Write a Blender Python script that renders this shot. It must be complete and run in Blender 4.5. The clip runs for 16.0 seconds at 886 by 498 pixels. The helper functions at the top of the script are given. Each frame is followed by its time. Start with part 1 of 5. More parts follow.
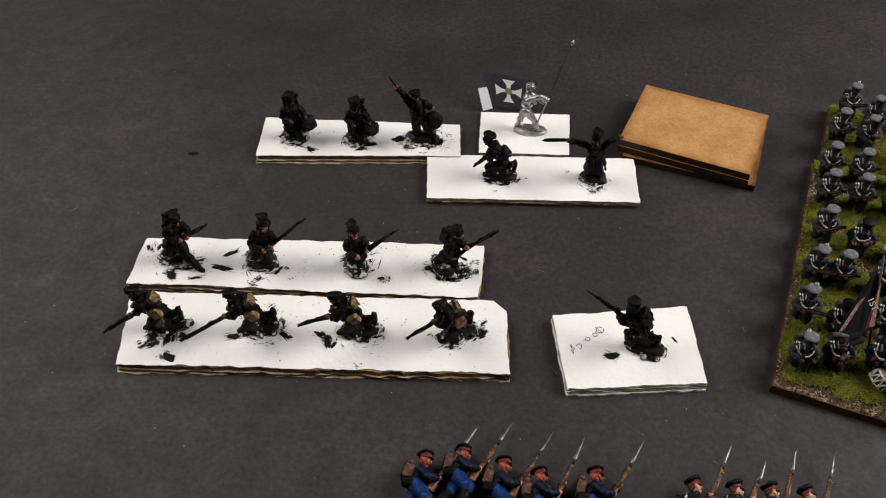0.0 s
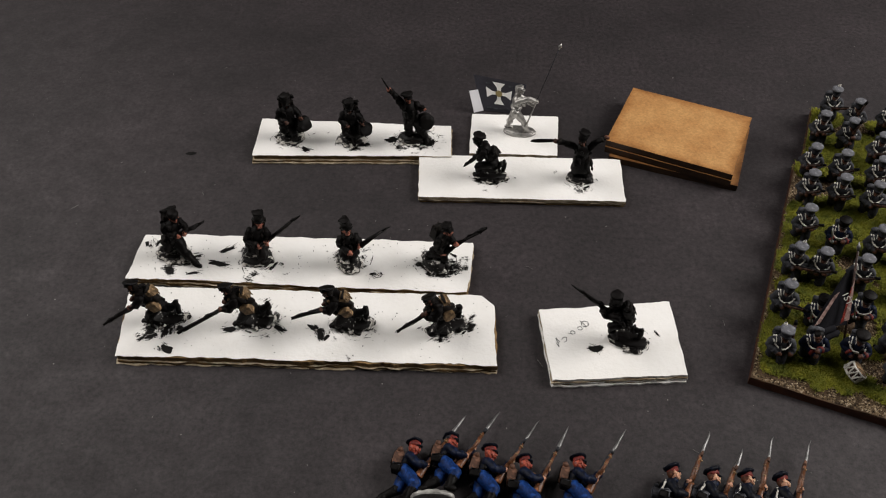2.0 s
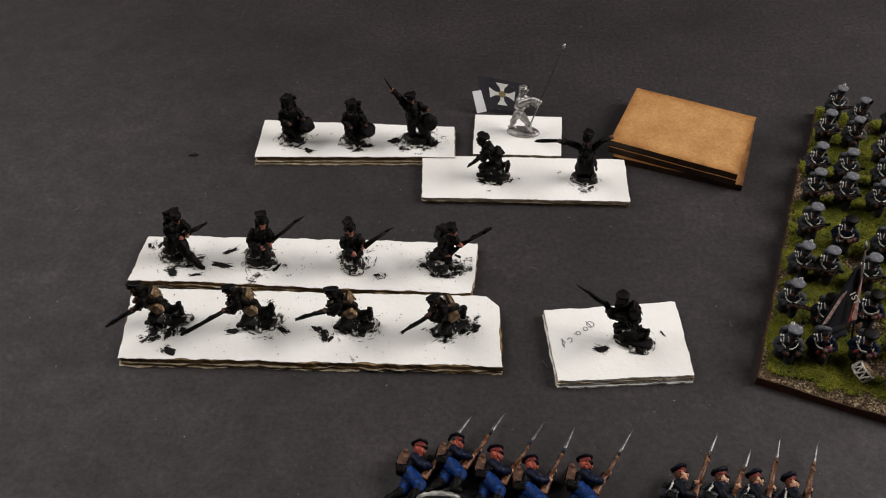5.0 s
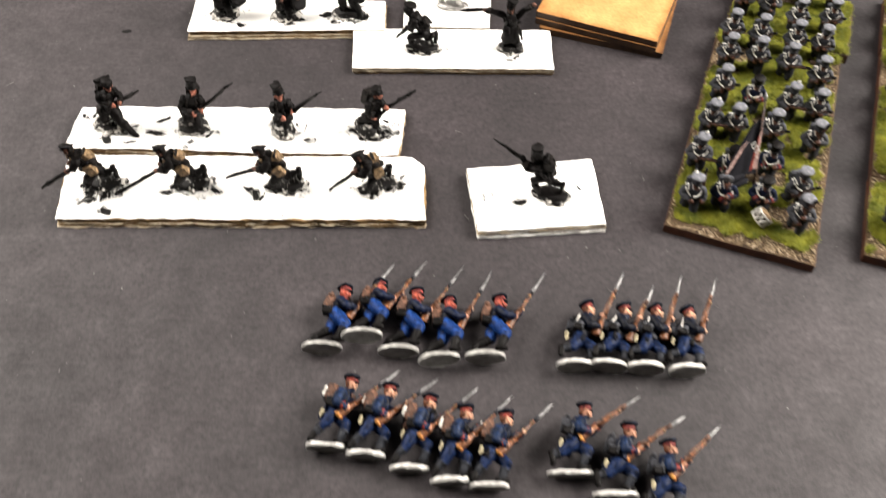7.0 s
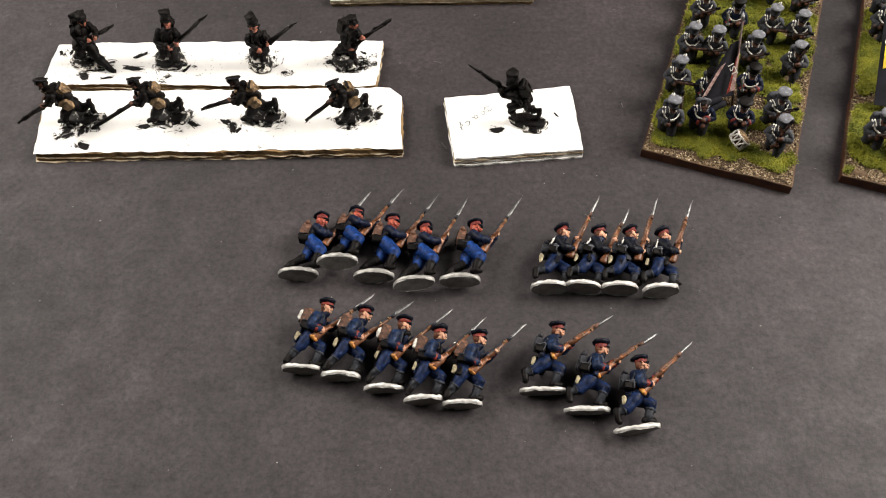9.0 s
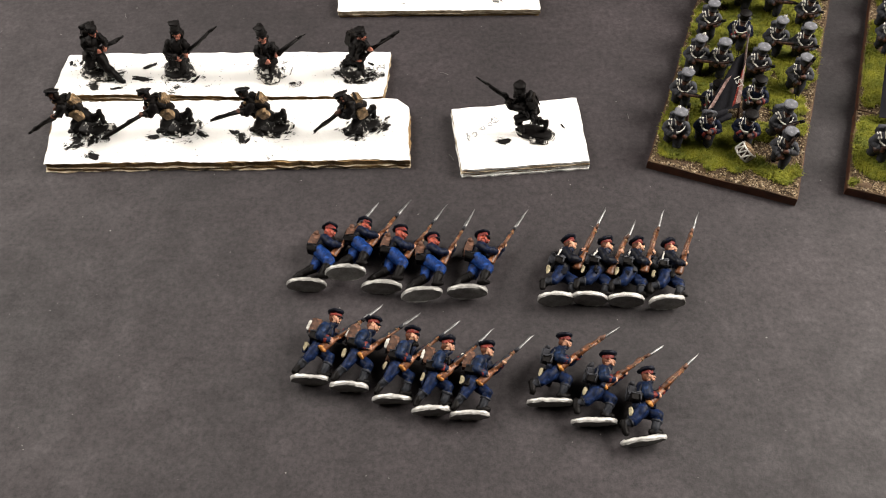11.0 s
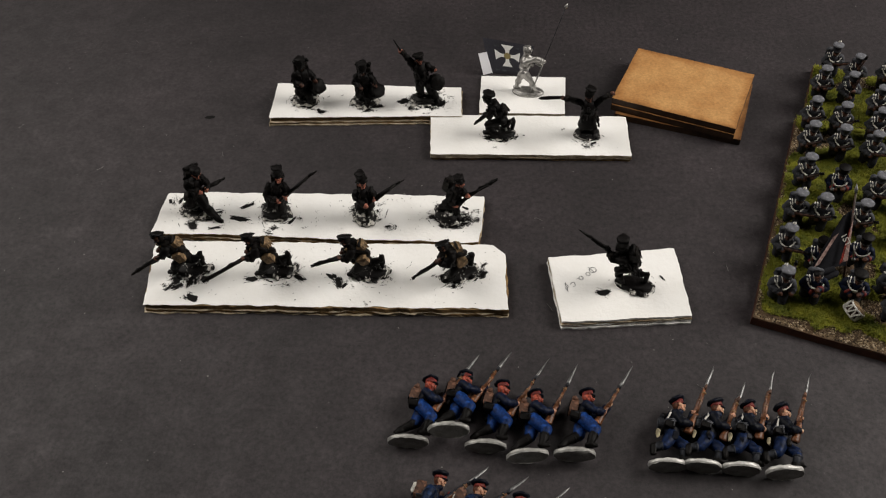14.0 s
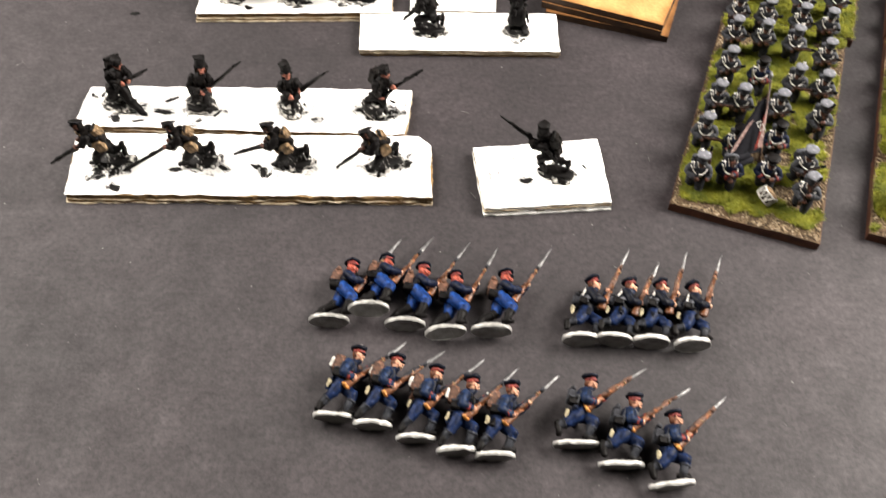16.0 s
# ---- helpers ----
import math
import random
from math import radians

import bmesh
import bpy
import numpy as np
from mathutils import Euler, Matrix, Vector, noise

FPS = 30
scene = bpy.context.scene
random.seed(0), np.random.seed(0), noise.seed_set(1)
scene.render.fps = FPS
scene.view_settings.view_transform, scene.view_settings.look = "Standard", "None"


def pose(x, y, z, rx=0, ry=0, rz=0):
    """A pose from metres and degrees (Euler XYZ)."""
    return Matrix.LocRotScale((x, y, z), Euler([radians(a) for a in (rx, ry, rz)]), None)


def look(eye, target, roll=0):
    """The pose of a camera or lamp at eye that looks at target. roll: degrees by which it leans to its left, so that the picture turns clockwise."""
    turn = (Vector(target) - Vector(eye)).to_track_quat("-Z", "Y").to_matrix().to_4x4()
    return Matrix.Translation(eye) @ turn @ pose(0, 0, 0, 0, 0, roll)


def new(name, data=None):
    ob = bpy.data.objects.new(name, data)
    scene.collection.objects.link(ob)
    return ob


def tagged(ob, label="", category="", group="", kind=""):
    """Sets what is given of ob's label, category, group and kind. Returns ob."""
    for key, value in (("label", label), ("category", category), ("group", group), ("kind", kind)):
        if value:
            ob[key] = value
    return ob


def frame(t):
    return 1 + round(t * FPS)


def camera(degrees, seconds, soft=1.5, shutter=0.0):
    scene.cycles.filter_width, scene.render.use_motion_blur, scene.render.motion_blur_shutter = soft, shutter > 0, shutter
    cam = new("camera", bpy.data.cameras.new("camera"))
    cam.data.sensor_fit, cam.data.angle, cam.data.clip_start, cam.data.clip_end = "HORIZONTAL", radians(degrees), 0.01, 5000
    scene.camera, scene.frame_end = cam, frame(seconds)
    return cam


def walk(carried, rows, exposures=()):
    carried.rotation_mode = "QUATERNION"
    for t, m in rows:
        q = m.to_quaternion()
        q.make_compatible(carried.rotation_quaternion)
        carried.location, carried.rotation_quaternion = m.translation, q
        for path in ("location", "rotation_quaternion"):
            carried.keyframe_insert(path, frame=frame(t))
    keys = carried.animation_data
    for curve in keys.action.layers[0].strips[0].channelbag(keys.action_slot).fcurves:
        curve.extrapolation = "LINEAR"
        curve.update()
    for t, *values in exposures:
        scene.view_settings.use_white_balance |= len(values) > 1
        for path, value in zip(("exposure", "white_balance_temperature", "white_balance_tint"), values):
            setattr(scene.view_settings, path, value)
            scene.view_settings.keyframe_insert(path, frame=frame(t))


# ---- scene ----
cam = camera(54.37, 16.0, 1.1, 0.6)
PATH = [
    (0, (0.00998, 0.01327, 0.17442), (0.00298, 0.18575, -0.00641), -0.034),
    (0.5, (0.00878, 0.01256, 0.17467), (0.00198, 0.18490, -0.00631), 0.138),
    (1, (0.00904, 0.01137, 0.17355), (0.00188, 0.18397, -0.00716), 0.076),
    (1.5, (0.01107, 0.00844, 0.17761), (0.00477, 0.18185, -0.00236), 0.373),
    (2, (0.01246, 0.00669, 0.17773), (0.00591, 0.18042, -0.00192), 0.213),
    (2.5, (0.01315, 0.00431, 0.17906), (0.00665, 0.17852, -0.00013), 0.103),
    (3, (0.01173, 0.00536, 0.17725), (0.00527, 0.17972, -0.00179), 0.062),
    (3.5, (0.01157, 0.00771, 0.17658), (0.00430, 0.18186, -0.00264), -0.161),
    (6, (0.01184, 0.00371, 0.17483), (0.00515, 0.17904, -0.00326), 0.008),
    (6.3, (0.01475, -0.00052, 0.17305), (0.00787, 0.17498, -0.00486), 0.166),
    (6.5, (0.01442, -0.00306, 0.17325), (0.00962, 0.16776, -0.00922), 0.300),
    (6.7, (0.01920, -0.00370, 0.16908), (0.01470, 0.16272, -0.01743), -0.055),
    (6.8, (0.02127, -0.00767, 0.16719), (0.01866, 0.15842, -0.01964), 0.821),
    (7, (0.02361, -0.01257, 0.17261), (0.02609, 0.14555, -0.02103), 1.277),
    (7.2, (0.02477, -0.02226, 0.17208), (0.02824, 0.13720, -0.02043), 1.720),
    (7.5, (0.02632, -0.02285, 0.17440), (0.03094, 0.12989, -0.02346), 1.727),
    (8, (0.02852, -0.02037, 0.17043), (0.03358, 0.12904, -0.02995), 1.445),
    (8.5, (0.03098, -0.01852, 0.16783), (0.03335, 0.13033, -0.03301), 0.407),
    (9, (0.03159, -0.01905, 0.16849), (0.03167, 0.12938, -0.03268), -0.374),
    (9.5, (0.03094, -0.01846, 0.16904), (0.03071, 0.12968, -0.03234), -0.461),
    (12, (0.02977, -0.01942, 0.17087), (0.02885, 0.13099, -0.02882), -0.318),
    (12.5, (0.02693, -0.02056, 0.17102), (0.02584, 0.12969, -0.02879), -0.205),
    (13, (0.02316, -0.02057, 0.17470), (0.02255, 0.12989, -0.02495), 0.222),
    (13.2, (0.01782, -0.01928, 0.17164), (0.01974, 0.13443, -0.02552), 1.143),
    (13.3, (0.01549, -0.01393, 0.17023), (0.01643, 0.14006, -0.02672), 1.245),
    (13.5, (0.01138, -0.00715, 0.17257), (0.00693, 0.14930, -0.02237), -0.302),
    (13.6, (0.01072, -0.00646, 0.17182), (0.00426, 0.15674, -0.01744), -0.260),
    (13.8, (0.01093, -0.00648, 0.17547), (0.00302, 0.16223, -0.00885), -0.655),
    (14, (0.01244, -0.00699, 0.17701), (0.00291, 0.16427, -0.00486), -1.259),
    (14.5, (0.01157, -0.00713, 0.17748), (0.00252, 0.16491, -0.00368), -0.894),
    (15, (0.01125, -0.00663, 0.17650), (0.00506, 0.16331, -0.00675), -0.167),
    (15.5, (0.01824, -0.01301, 0.17008), (0.01489, 0.15231, -0.01742), 0.429),
    (16, (0.02271, -0.01864, 0.16915), (0.02442, 0.14023, -0.02387), 1.299),
]
EXPOSURES = [(0.0, -0.36, 6470, 11.5), (1.0, -0.4, 6470, 11.5), (1.5, -0.46, 6470, 11.5), (3.5, -0.5, 6470, 11.5), (6.2, -0.5, 6470, 11.5), (6.5, -0.42, 6600, 10), (6.8, 0.5, 6720, 11), (7.0, 1.2, 6720, 11), (7.2, 1.15, 6720, 11), (7.5, 1.16, 6720, 11), (7.8, 0.84, 6720, 11), (8.0, 0.74, 6720, 11), (9.5, 0.68, 6720, 11), (12.0, 0.68, 6720, 11), (13.3, 0.76, 6720, 11), (13.5, 0.55, 6720, 11), (13.8, -0.36, 6600, 10), (14.0, -0.5, 6600, 10), (14.5, -0.15, 6650, 10), (15.0, -0.04, 6700, 10), (15.5, 0.38, 6720, 11), (16.0, 1.28, 6720, 11)]
walk(cam, [(t, look(eye, target, roll)) for t, eye, target, roll in PATH], EXPOSURES)

# ---- light ----
world = bpy.data.worlds.new("room_air")
world.use_nodes = True
world.node_tree.nodes["Background"].inputs[0].default_value = (0.9, 0.95, 1.0, 1)
world.node_tree.nodes["Background"].inputs[1].default_value = 0.009
scene.world = world


def area_lamp(name, eye, target, size, power, color):
    data = bpy.data.lights.new(name, "AREA")
    data.shape, data.size, data.size_y, data.energy, data.color = "RECTANGLE", size[0], size[1], power, color
    lamp = new(name, data)
    lamp.matrix_world = look(eye, target)
    return lamp


area_lamp("lamp_west", (-0.42, 0.30, 0.50), (0.0, 0.09, 0), (0.50, 0.44), 4.1, (1.0, 0.955, 0.90))
area_lamp("lamp_east", (0.56, 0.20, 0.42), (0.06, 0.08, 0), (0.42, 0.36), 6.4, (1.0, 0.955, 0.90))

# ---- materials ----


def ramp(tree, source, stops):
    node = tree.nodes.new("ShaderNodeValToRGB")
    while len(node.color_ramp.elements) < len(stops):
        node.color_ramp.elements.new(0.5)
    for e, (at, c) in zip(node.color_ramp.elements, stops):
        e.position, e.color = at, (*c, 1)
    tree.links.new(source, node.inputs[0])
    return node.outputs[0]


def noise_node(tree, coords, scale, detail=4.0, rough=0.55, stretch=None):
    n = tree.nodes.new("ShaderNodeTexNoise")
    n.inputs["Scale"].default_value, n.inputs["Detail"].default_value, n.inputs["Roughness"].default_value = scale, detail, rough
    if stretch:
        m = tree.nodes.new("ShaderNodeMapping")
        m.inputs["Scale"].default_value = stretch
        tree.links.new(coords, m.inputs[0])
        coords = m.outputs[0]
    tree.links.new(coords, n.inputs["Vector"])
    return n.outputs["Fac"]


def mix(tree, fac, a, b, kind="MIX"):
    n = tree.nodes.new("ShaderNodeMix")
    n.data_type, n.blend_type = "RGBA", kind
    if isinstance(fac, float):
        n.inputs[0].default_value = fac
    else:
        tree.links.new(fac, n.inputs[0])
    for slot, value in ((6, a), (7, b)):
        if isinstance(value, tuple):
            n.inputs[slot].default_value = (*value, 1)
        else:
            tree.links.new(value, n.inputs[slot])
    return n.outputs[2]


def material(name, base, other=None, rough=0.6, metal=0.0, coarse=300.0, fine=2500.0, bump=0.15, depth=0.0001, amount=0.35, stretch=None, piece=0.0, spec=0.4, island=0.0, brush=0.0):
    """Two scales of noise between a base colour and another one, and fine relief."""
    m = bpy.data.materials.new(name)
    m.use_nodes = True
    t = m.node_tree
    p = t.nodes["Principled BSDF"]
    xyz = t.nodes.new("ShaderNodeTexCoord").outputs["Object"]
    other = other or tuple(c * 0.6 for c in base)
    a = noise_node(t, xyz, coarse, 3, stretch=stretch)
    b = noise_node(t, xyz, fine, 3, stretch=stretch)
    col = mix(t, ramp(t, a, [(0.35, (0, 0, 0)), (0.7, (1, 1, 1))]), base, other)
    col = mix(t, amount, col, ramp(t, b, [(0.25, (0.25, 0.25, 0.25)), (0.75, (0.8, 0.8, 0.8))]), "OVERLAY")
    if brush:
        c = noise_node(t, xyz, fine * 0.34, 2)
        fac = ramp(t, c, [(0.56, (0, 0, 0)), (0.68, (brush, brush, brush))])
        col = mix(t, fac, col, tuple(min(0.8, v * 2.6 + 0.004) for v in base))
    if piece:
        info = t.nodes.new("ShaderNodeObjectInfo").outputs["Random"]
        col = mix(t, piece, col, ramp(t, info, [(0, (0.2, 0.2, 0.2)), (1, (0.8, 0.8, 0.8))]), "OVERLAY")
    if island:
        info = t.nodes.new("ShaderNodeNewGeometry").outputs["Random Per Island"]
        col = mix(t, island, col, ramp(t, info, [(0, (0.12, 0.12, 0.12)), (0.5, (0.5, 0.5, 0.5)), (1, (0.88, 0.88, 0.88))]), "OVERLAY")
    t.links.new(col, p.inputs["Base Color"])
    p.inputs["Roughness"].default_value, p.inputs["Metallic"].default_value = rough, metal
    p.inputs["Specular IOR Level"].default_value = spec
    if bump:
        bn = t.nodes.new("ShaderNodeBump")
        bn.inputs["Strength"].default_value, bn.inputs["Distance"].default_value = bump, depth
        t.links.new(b, bn.inputs["Height"])
        t.links.new(bn.outputs[0], p.inputs["Normal"])
    return m


M = {}
def table_paper():
    m = bpy.data.materials.new("dark_paper")
    m.use_nodes = True
    t = m.node_tree
    p = t.nodes["Principled BSDF"]
    xyz = t.nodes.new("ShaderNodeTexCoord").outputs["Object"]
    blotch, scuff, grain = noise_node(t, xyz, 16, 4, 0.6), noise_node(t, xyz, 120, 6, 0.72), noise_node(t, xyz, 700, 5, 0.82)
    col = mix(t, ramp(t, blotch, [(0.35, (0, 0, 0)), (0.68, (1, 1, 1))]), (0.0190, 0.0156, 0.0172), (0.0355, 0.0286, 0.0315))
    col = mix(t, 0.85, col, ramp(t, scuff, [(0.30, (0.34, 0.34, 0.34)), (0.55, (0.48, 0.48, 0.48)), (0.74, (0.70, 0.69, 0.70))]), "OVERLAY")
    col = mix(t, 0.85, col, ramp(t, grain, [(0.30, (0.06, 0.06, 0.06)), (0.70, (0.94, 0.94, 0.94))]), "OVERLAY")
    t.links.new(col, p.inputs["Base Color"])
    p.inputs["Specular IOR Level"].default_value = 0.42
    t.links.new(ramp(t, scuff, [(0.30, (0.72, 0.72, 0.72)), (0.74, (0.54, 0.54, 0.54))]), p.inputs["Roughness"])
    b = t.nodes.new("ShaderNodeBump")
    b.inputs["Strength"].default_value, b.inputs["Distance"].default_value = 0.55, 0.00016
    t.links.new(grain, b.inputs["Height"])
    t.links.new(b.outputs[0], p.inputs["Normal"])
    return m


M["table"] = table_paper()
M["card"] = material("white_card", (0.90, 0.895, 0.875), (0.84, 0.83, 0.80), 0.75, coarse=75, fine=900, bump=0.5, depth=0.0003, amount=0.10)
M["card_edge"] = material("torn_card_edge", (0.56, 0.48, 0.35), (0.22, 0.155, 0.085), 0.9, coarse=260, fine=1500, bump=0.6, depth=0.0003)
M["kraft"] = material("brown_card_core", (0.28, 0.175, 0.075), (0.085, 0.052, 0.022), 0.9, coarse=150, fine=1500, bump=0.8, depth=0.0004)
M["smear"] = material("black_paint", (0.0035, 0.0033, 0.0033), (0.008, 0.0075, 0.007), 0.6, bump=0.3, spec=0.15)


def brushed(m):
    """A thin film of brushed paint: broken splotches and hair-thin streaks that thin out towards its rim."""
    t = m.node_tree
    p = t.nodes["Principled BSDF"]
    coords = t.nodes.new("ShaderNodeTexCoord")
    xyz = coords.outputs["Object"]

    def calc(kind, a, b):
        n = t.nodes.new("ShaderNodeMath")
        n.operation = kind
        for slot, value in ((0, a), (1, b)):
            if isinstance(value, float):
                n.inputs[slot].default_value = value
            else:
                t.links.new(value, n.inputs[slot])
        return n.outputs[0]

    off = t.nodes.new("ShaderNodeVectorMath")
    off.operation = "DISTANCE"
    off.inputs[1].default_value = (0.5, 0.5, 0.5)
    t.links.new(coords.outputs["Generated"], off.inputs[0])
    rim = ramp(t, off.outputs["Value"], [(0.24, (1, 1, 1)), (0.50, (0, 0, 0))])
    seat = t.nodes.new("ShaderNodeVectorMath")
    seat.operation = "ADD"
    t.links.new(xyz, seat.inputs[0])
    t.links.new(t.nodes.new("ShaderNodeObjectInfo").outputs["Location"], seat.inputs[1])
    where = seat.outputs[0]
    patches, hairs, dots = noise_node(t, where, 330, 3, 0.5), noise_node(t, where, 620, 3, 0.6, (0.5, 3.0, 1.0)), noise_node(t, where, 1900, 2, 0.6)
    total = calc("ADD", calc("MULTIPLY", patches, 1.05), calc("ADD", calc("MULTIPLY", hairs, 0.62), calc("MULTIPLY", dots, 0.30)))
    total = calc("ADD", total, calc("MULTIPLY", rim, 0.30))
    cover = ramp(t, calc("SUBTRACT", total, 0.69), [(0.54, (0, 0, 0)), (0.60, (0.55, 0.55, 0.55)), (0.66, (1, 1, 1))])
    t.links.new(cover, p.inputs["Alpha"])


M["film"] = material("brushed_black_paint", (0.0040, 0.0036, 0.0034), (0.009, 0.008, 0.007), 0.6, bump=0.3, spec=0.15)
brushed(M["film"])
M["pencil"] = material("pencil_line", (0.10, 0.10, 0.11), None, 0.6, bump=0)
M["mdf"] = material("mdf_board", (0.50, 0.275, 0.104), (0.41, 0.205, 0.072), 0.5, coarse=130, fine=1300, bump=0.3, amount=0.42)


def scorch(m, centre, angle, half):
    """Laser scorching: the board's face browns towards its cut edges."""
    t = m.node_tree
    p = t.nodes["Principled BSDF"]
    face = p.inputs["Base Color"].links[0].from_socket
    xyz = t.nodes.new("ShaderNodeTexCoord").outputs["Object"]
    turn = t.nodes.new("ShaderNodeMapping")
    turn.inputs["Rotation"].default_value = (0, 0, -angle)
    ca, sa = math.cos(angle), math.sin(angle)
    turn.inputs["Location"].default_value = (-(centre[0] * ca + centre[1] * sa), centre[0] * sa - centre[1] * ca, 0)
    t.links.new(xyz, turn.inputs[0])
    split = t.nodes.new("ShaderNodeSeparateXYZ")
    t.links.new(turn.outputs[0], split.inputs[0])

    def calc(kind, a, b=0.0):
        n = t.nodes.new("ShaderNodeMath")
        n.operation = kind
        for slot, value in ((0, a), (1, b)):
            if isinstance(value, float):
                n.inputs[slot].default_value = value
            else:
                t.links.new(value, n.inputs[slot])
        return n.outputs[0]

    near = calc("MAXIMUM", calc("SUBTRACT", calc("ABSOLUTE", split.outputs[0]), half[0]), calc("SUBTRACT", calc("ABSOLUTE", split.outputs[1]), half[1]))
    ragged = calc("ADD", calc("MULTIPLY", near, 110.0), calc("MULTIPLY", noise_node(t, xyz, 160, 4, 0.6), 0.7))
    dark = ramp(t, ragged, [(0.0, (1, 1, 1)), (0.24, (0.80, 0.72, 0.64)), (0.56, (0.30, 0.22, 0.17))])
    t.links.new(mix(t, 1.0, face, dark, "MULTIPLY"), p.inputs["Base Color"])


scorch(M["mdf"], (0.0798, 0.2290), radians(-22.3), (0.0198, 0.0155))
M["mdf_edge"] = material("scorched_mdf_edge", (0.045, 0.022, 0.010), (0.02, 0.01, 0.005), 0.6, coarse=400, fine=2000)
M["stand_edge"] = material("brown_stand_edge", (0.085, 0.030, 0.014), (0.035, 0.013, 0.007), 0.6, coarse=200, fine=1800)
M["soil"] = material("brown_soil", (0.125, 0.078, 0.042), (0.045, 0.027, 0.015), 0.9, coarse=250, fine=1600, bump=0.8, depth=0.0006)
M["gravel"] = material("grit", (0.30, 0.225, 0.145), (0.12, 0.085, 0.05), 0.9, coarse=600, fine=3000, island=1.0)
tree = M["gravel"].node_tree
grains = ramp(tree, tree.nodes.new("ShaderNodeNewGeometry").outputs["Random Per Island"], [(0.0, (0.02, 0.013, 0.007)), (0.30, (0.075, 0.048, 0.024)), (0.60, (0.19, 0.133, 0.074)), (0.86, (0.34, 0.26, 0.16)), (1.0, (0.56, 0.46, 0.33))])
tree.links.new(grains, tree.nodes["Principled BSDF"].inputs["Base Color"])
M["turf"] = material("static_grass", (0.245, 0.245, 0.018), (0.085, 0.105, 0.010), 0.85, coarse=230, fine=700, bump=0, amount=0.15, island=0.08)
M["turf_bed"] = material("flock_bed", (0.19, 0.205, 0.017), (0.065, 0.088, 0.010), 0.9, coarse=260, fine=1800, bump=0.6, depth=0.0004, amount=0.3)
M["wall"] = material("plaster_wall", (0.30, 0.29, 0.27), (0.26, 0.25, 0.23), 0.9, coarse=3, fine=120, bump=0.1, amount=0.1)
M["floor"] = material("floor_board", (0.25, 0.17, 0.10), (0.18, 0.12, 0.07), 0.6, coarse=2, fine=60, amount=0.2)
# paints of the figures
PAINT = {
    "black": ((0.0030, 0.0021, 0.0019), 0.55), "dark": ((0.0036, 0.0026, 0.0025), 0.6), "flush": ((0.42, 0.145, 0.095), 0.5), "skin": ((0.54, 0.27, 0.17), 0.45), "ruddy": ((0.36, 0.068, 0.040), 0.45), "tanned": ((0.10, 0.038, 0.022), 0.6), "walnut": ((0.035, 0.014, 0.008), 0.5), "hood": ((0.010, 0.0078, 0.0066), 0.6), "tan": ((0.24, 0.155, 0.08), 0.8),
    # sleeve is navy made lighter, so that arms look lit against the coat
    "navy": ((0.0060, 0.0105, 0.028), 0.5), "sleeve": ((0.0080, 0.0190, 0.052), 0.5), "brass": ((0.50, 0.20, 0.045), 0.4), "blue": ((0.007, 0.036, 0.160), 0.55), "midblue": ((0.0055, 0.0150, 0.053), 0.5), "red": ((0.20, 0.022, 0.013), 0.55),
    "maroon": ((0.22, 0.030, 0.024), 0.6), "brown": ((0.115, 0.054, 0.033), 0.6), "hair": ((0.12, 0.040, 0.018), 0.7), "wood": ((0.135, 0.050, 0.020), 0.4), "white": ((0.70, 0.68, 0.62), 0.7),
    "grey": ((0.060, 0.063, 0.073), 0.75), "slate": ((0.018, 0.019, 0.025), 0.7), "inknavy": ((0.0036, 0.0050, 0.0110), 0.5), "cover": ((0.120, 0.123, 0.138), 0.75), "cream": ((0.45, 0.39, 0.25), 0.8), "yellow": ((0.75, 0.52, 0.03), 0.6), "boot": ((0.024, 0.026, 0.032), 0.5),
    "rose": ((0.42, 0.27, 0.24), 0.7),
}
for key, (c, r) in PAINT.items():
    M[key] = material("paint_" + key, c, tuple(v * (0.6 if key in ("white", "skin", "cover", "yellow") else 0.22) for v in c), r, coarse=750, fine=2600, bump=0.6, depth=0.00012, amount=0.3 if key == "cover" else 0.55, spec=0.14 if key in ("black", "dark", "hood", "navy", "blue", "midblue", "sleeve", "inknavy", "boot") else 0.34, brush={"white": 0.0, "yellow": 0.0, "cream": 0.0, "grey": 0.3, "slate": 0.35, "black": 0.22, "dark": 0.25, "navy": 0.6, "blue": 0.4, "midblue": 0.5, "sleeve": 0.55, "wood": 0.8, "walnut": 0.8}.get(key, 0.45))


def streaked(name, at):
    """Black paint over a white base, in thin streaks: rubbed through on patchy, painted glints on inky."""
    m = material(name, (0.0036, 0.0028, 0.0026), None, 0.5, coarse=600, fine=2500, bump=0.6, depth=0.00016, spec=0.2)
    t = m.node_tree
    p = t.nodes["Principled BSDF"]
    xyz = t.nodes.new("ShaderNodeTexCoord").outputs["Object"]
    streak_mask = ramp(t, noise_node(t, xyz, 520, 9, 0.68, (1.0, 0.55, 1.5)), [(at, (0, 0, 0)), (at + 0.05, (1, 1, 1))])
    t.links.new(mix(t, streak_mask, p.inputs["Base Color"].links[0].from_socket, (0.62, 0.60, 0.56)), p.inputs["Base Color"])
    return m


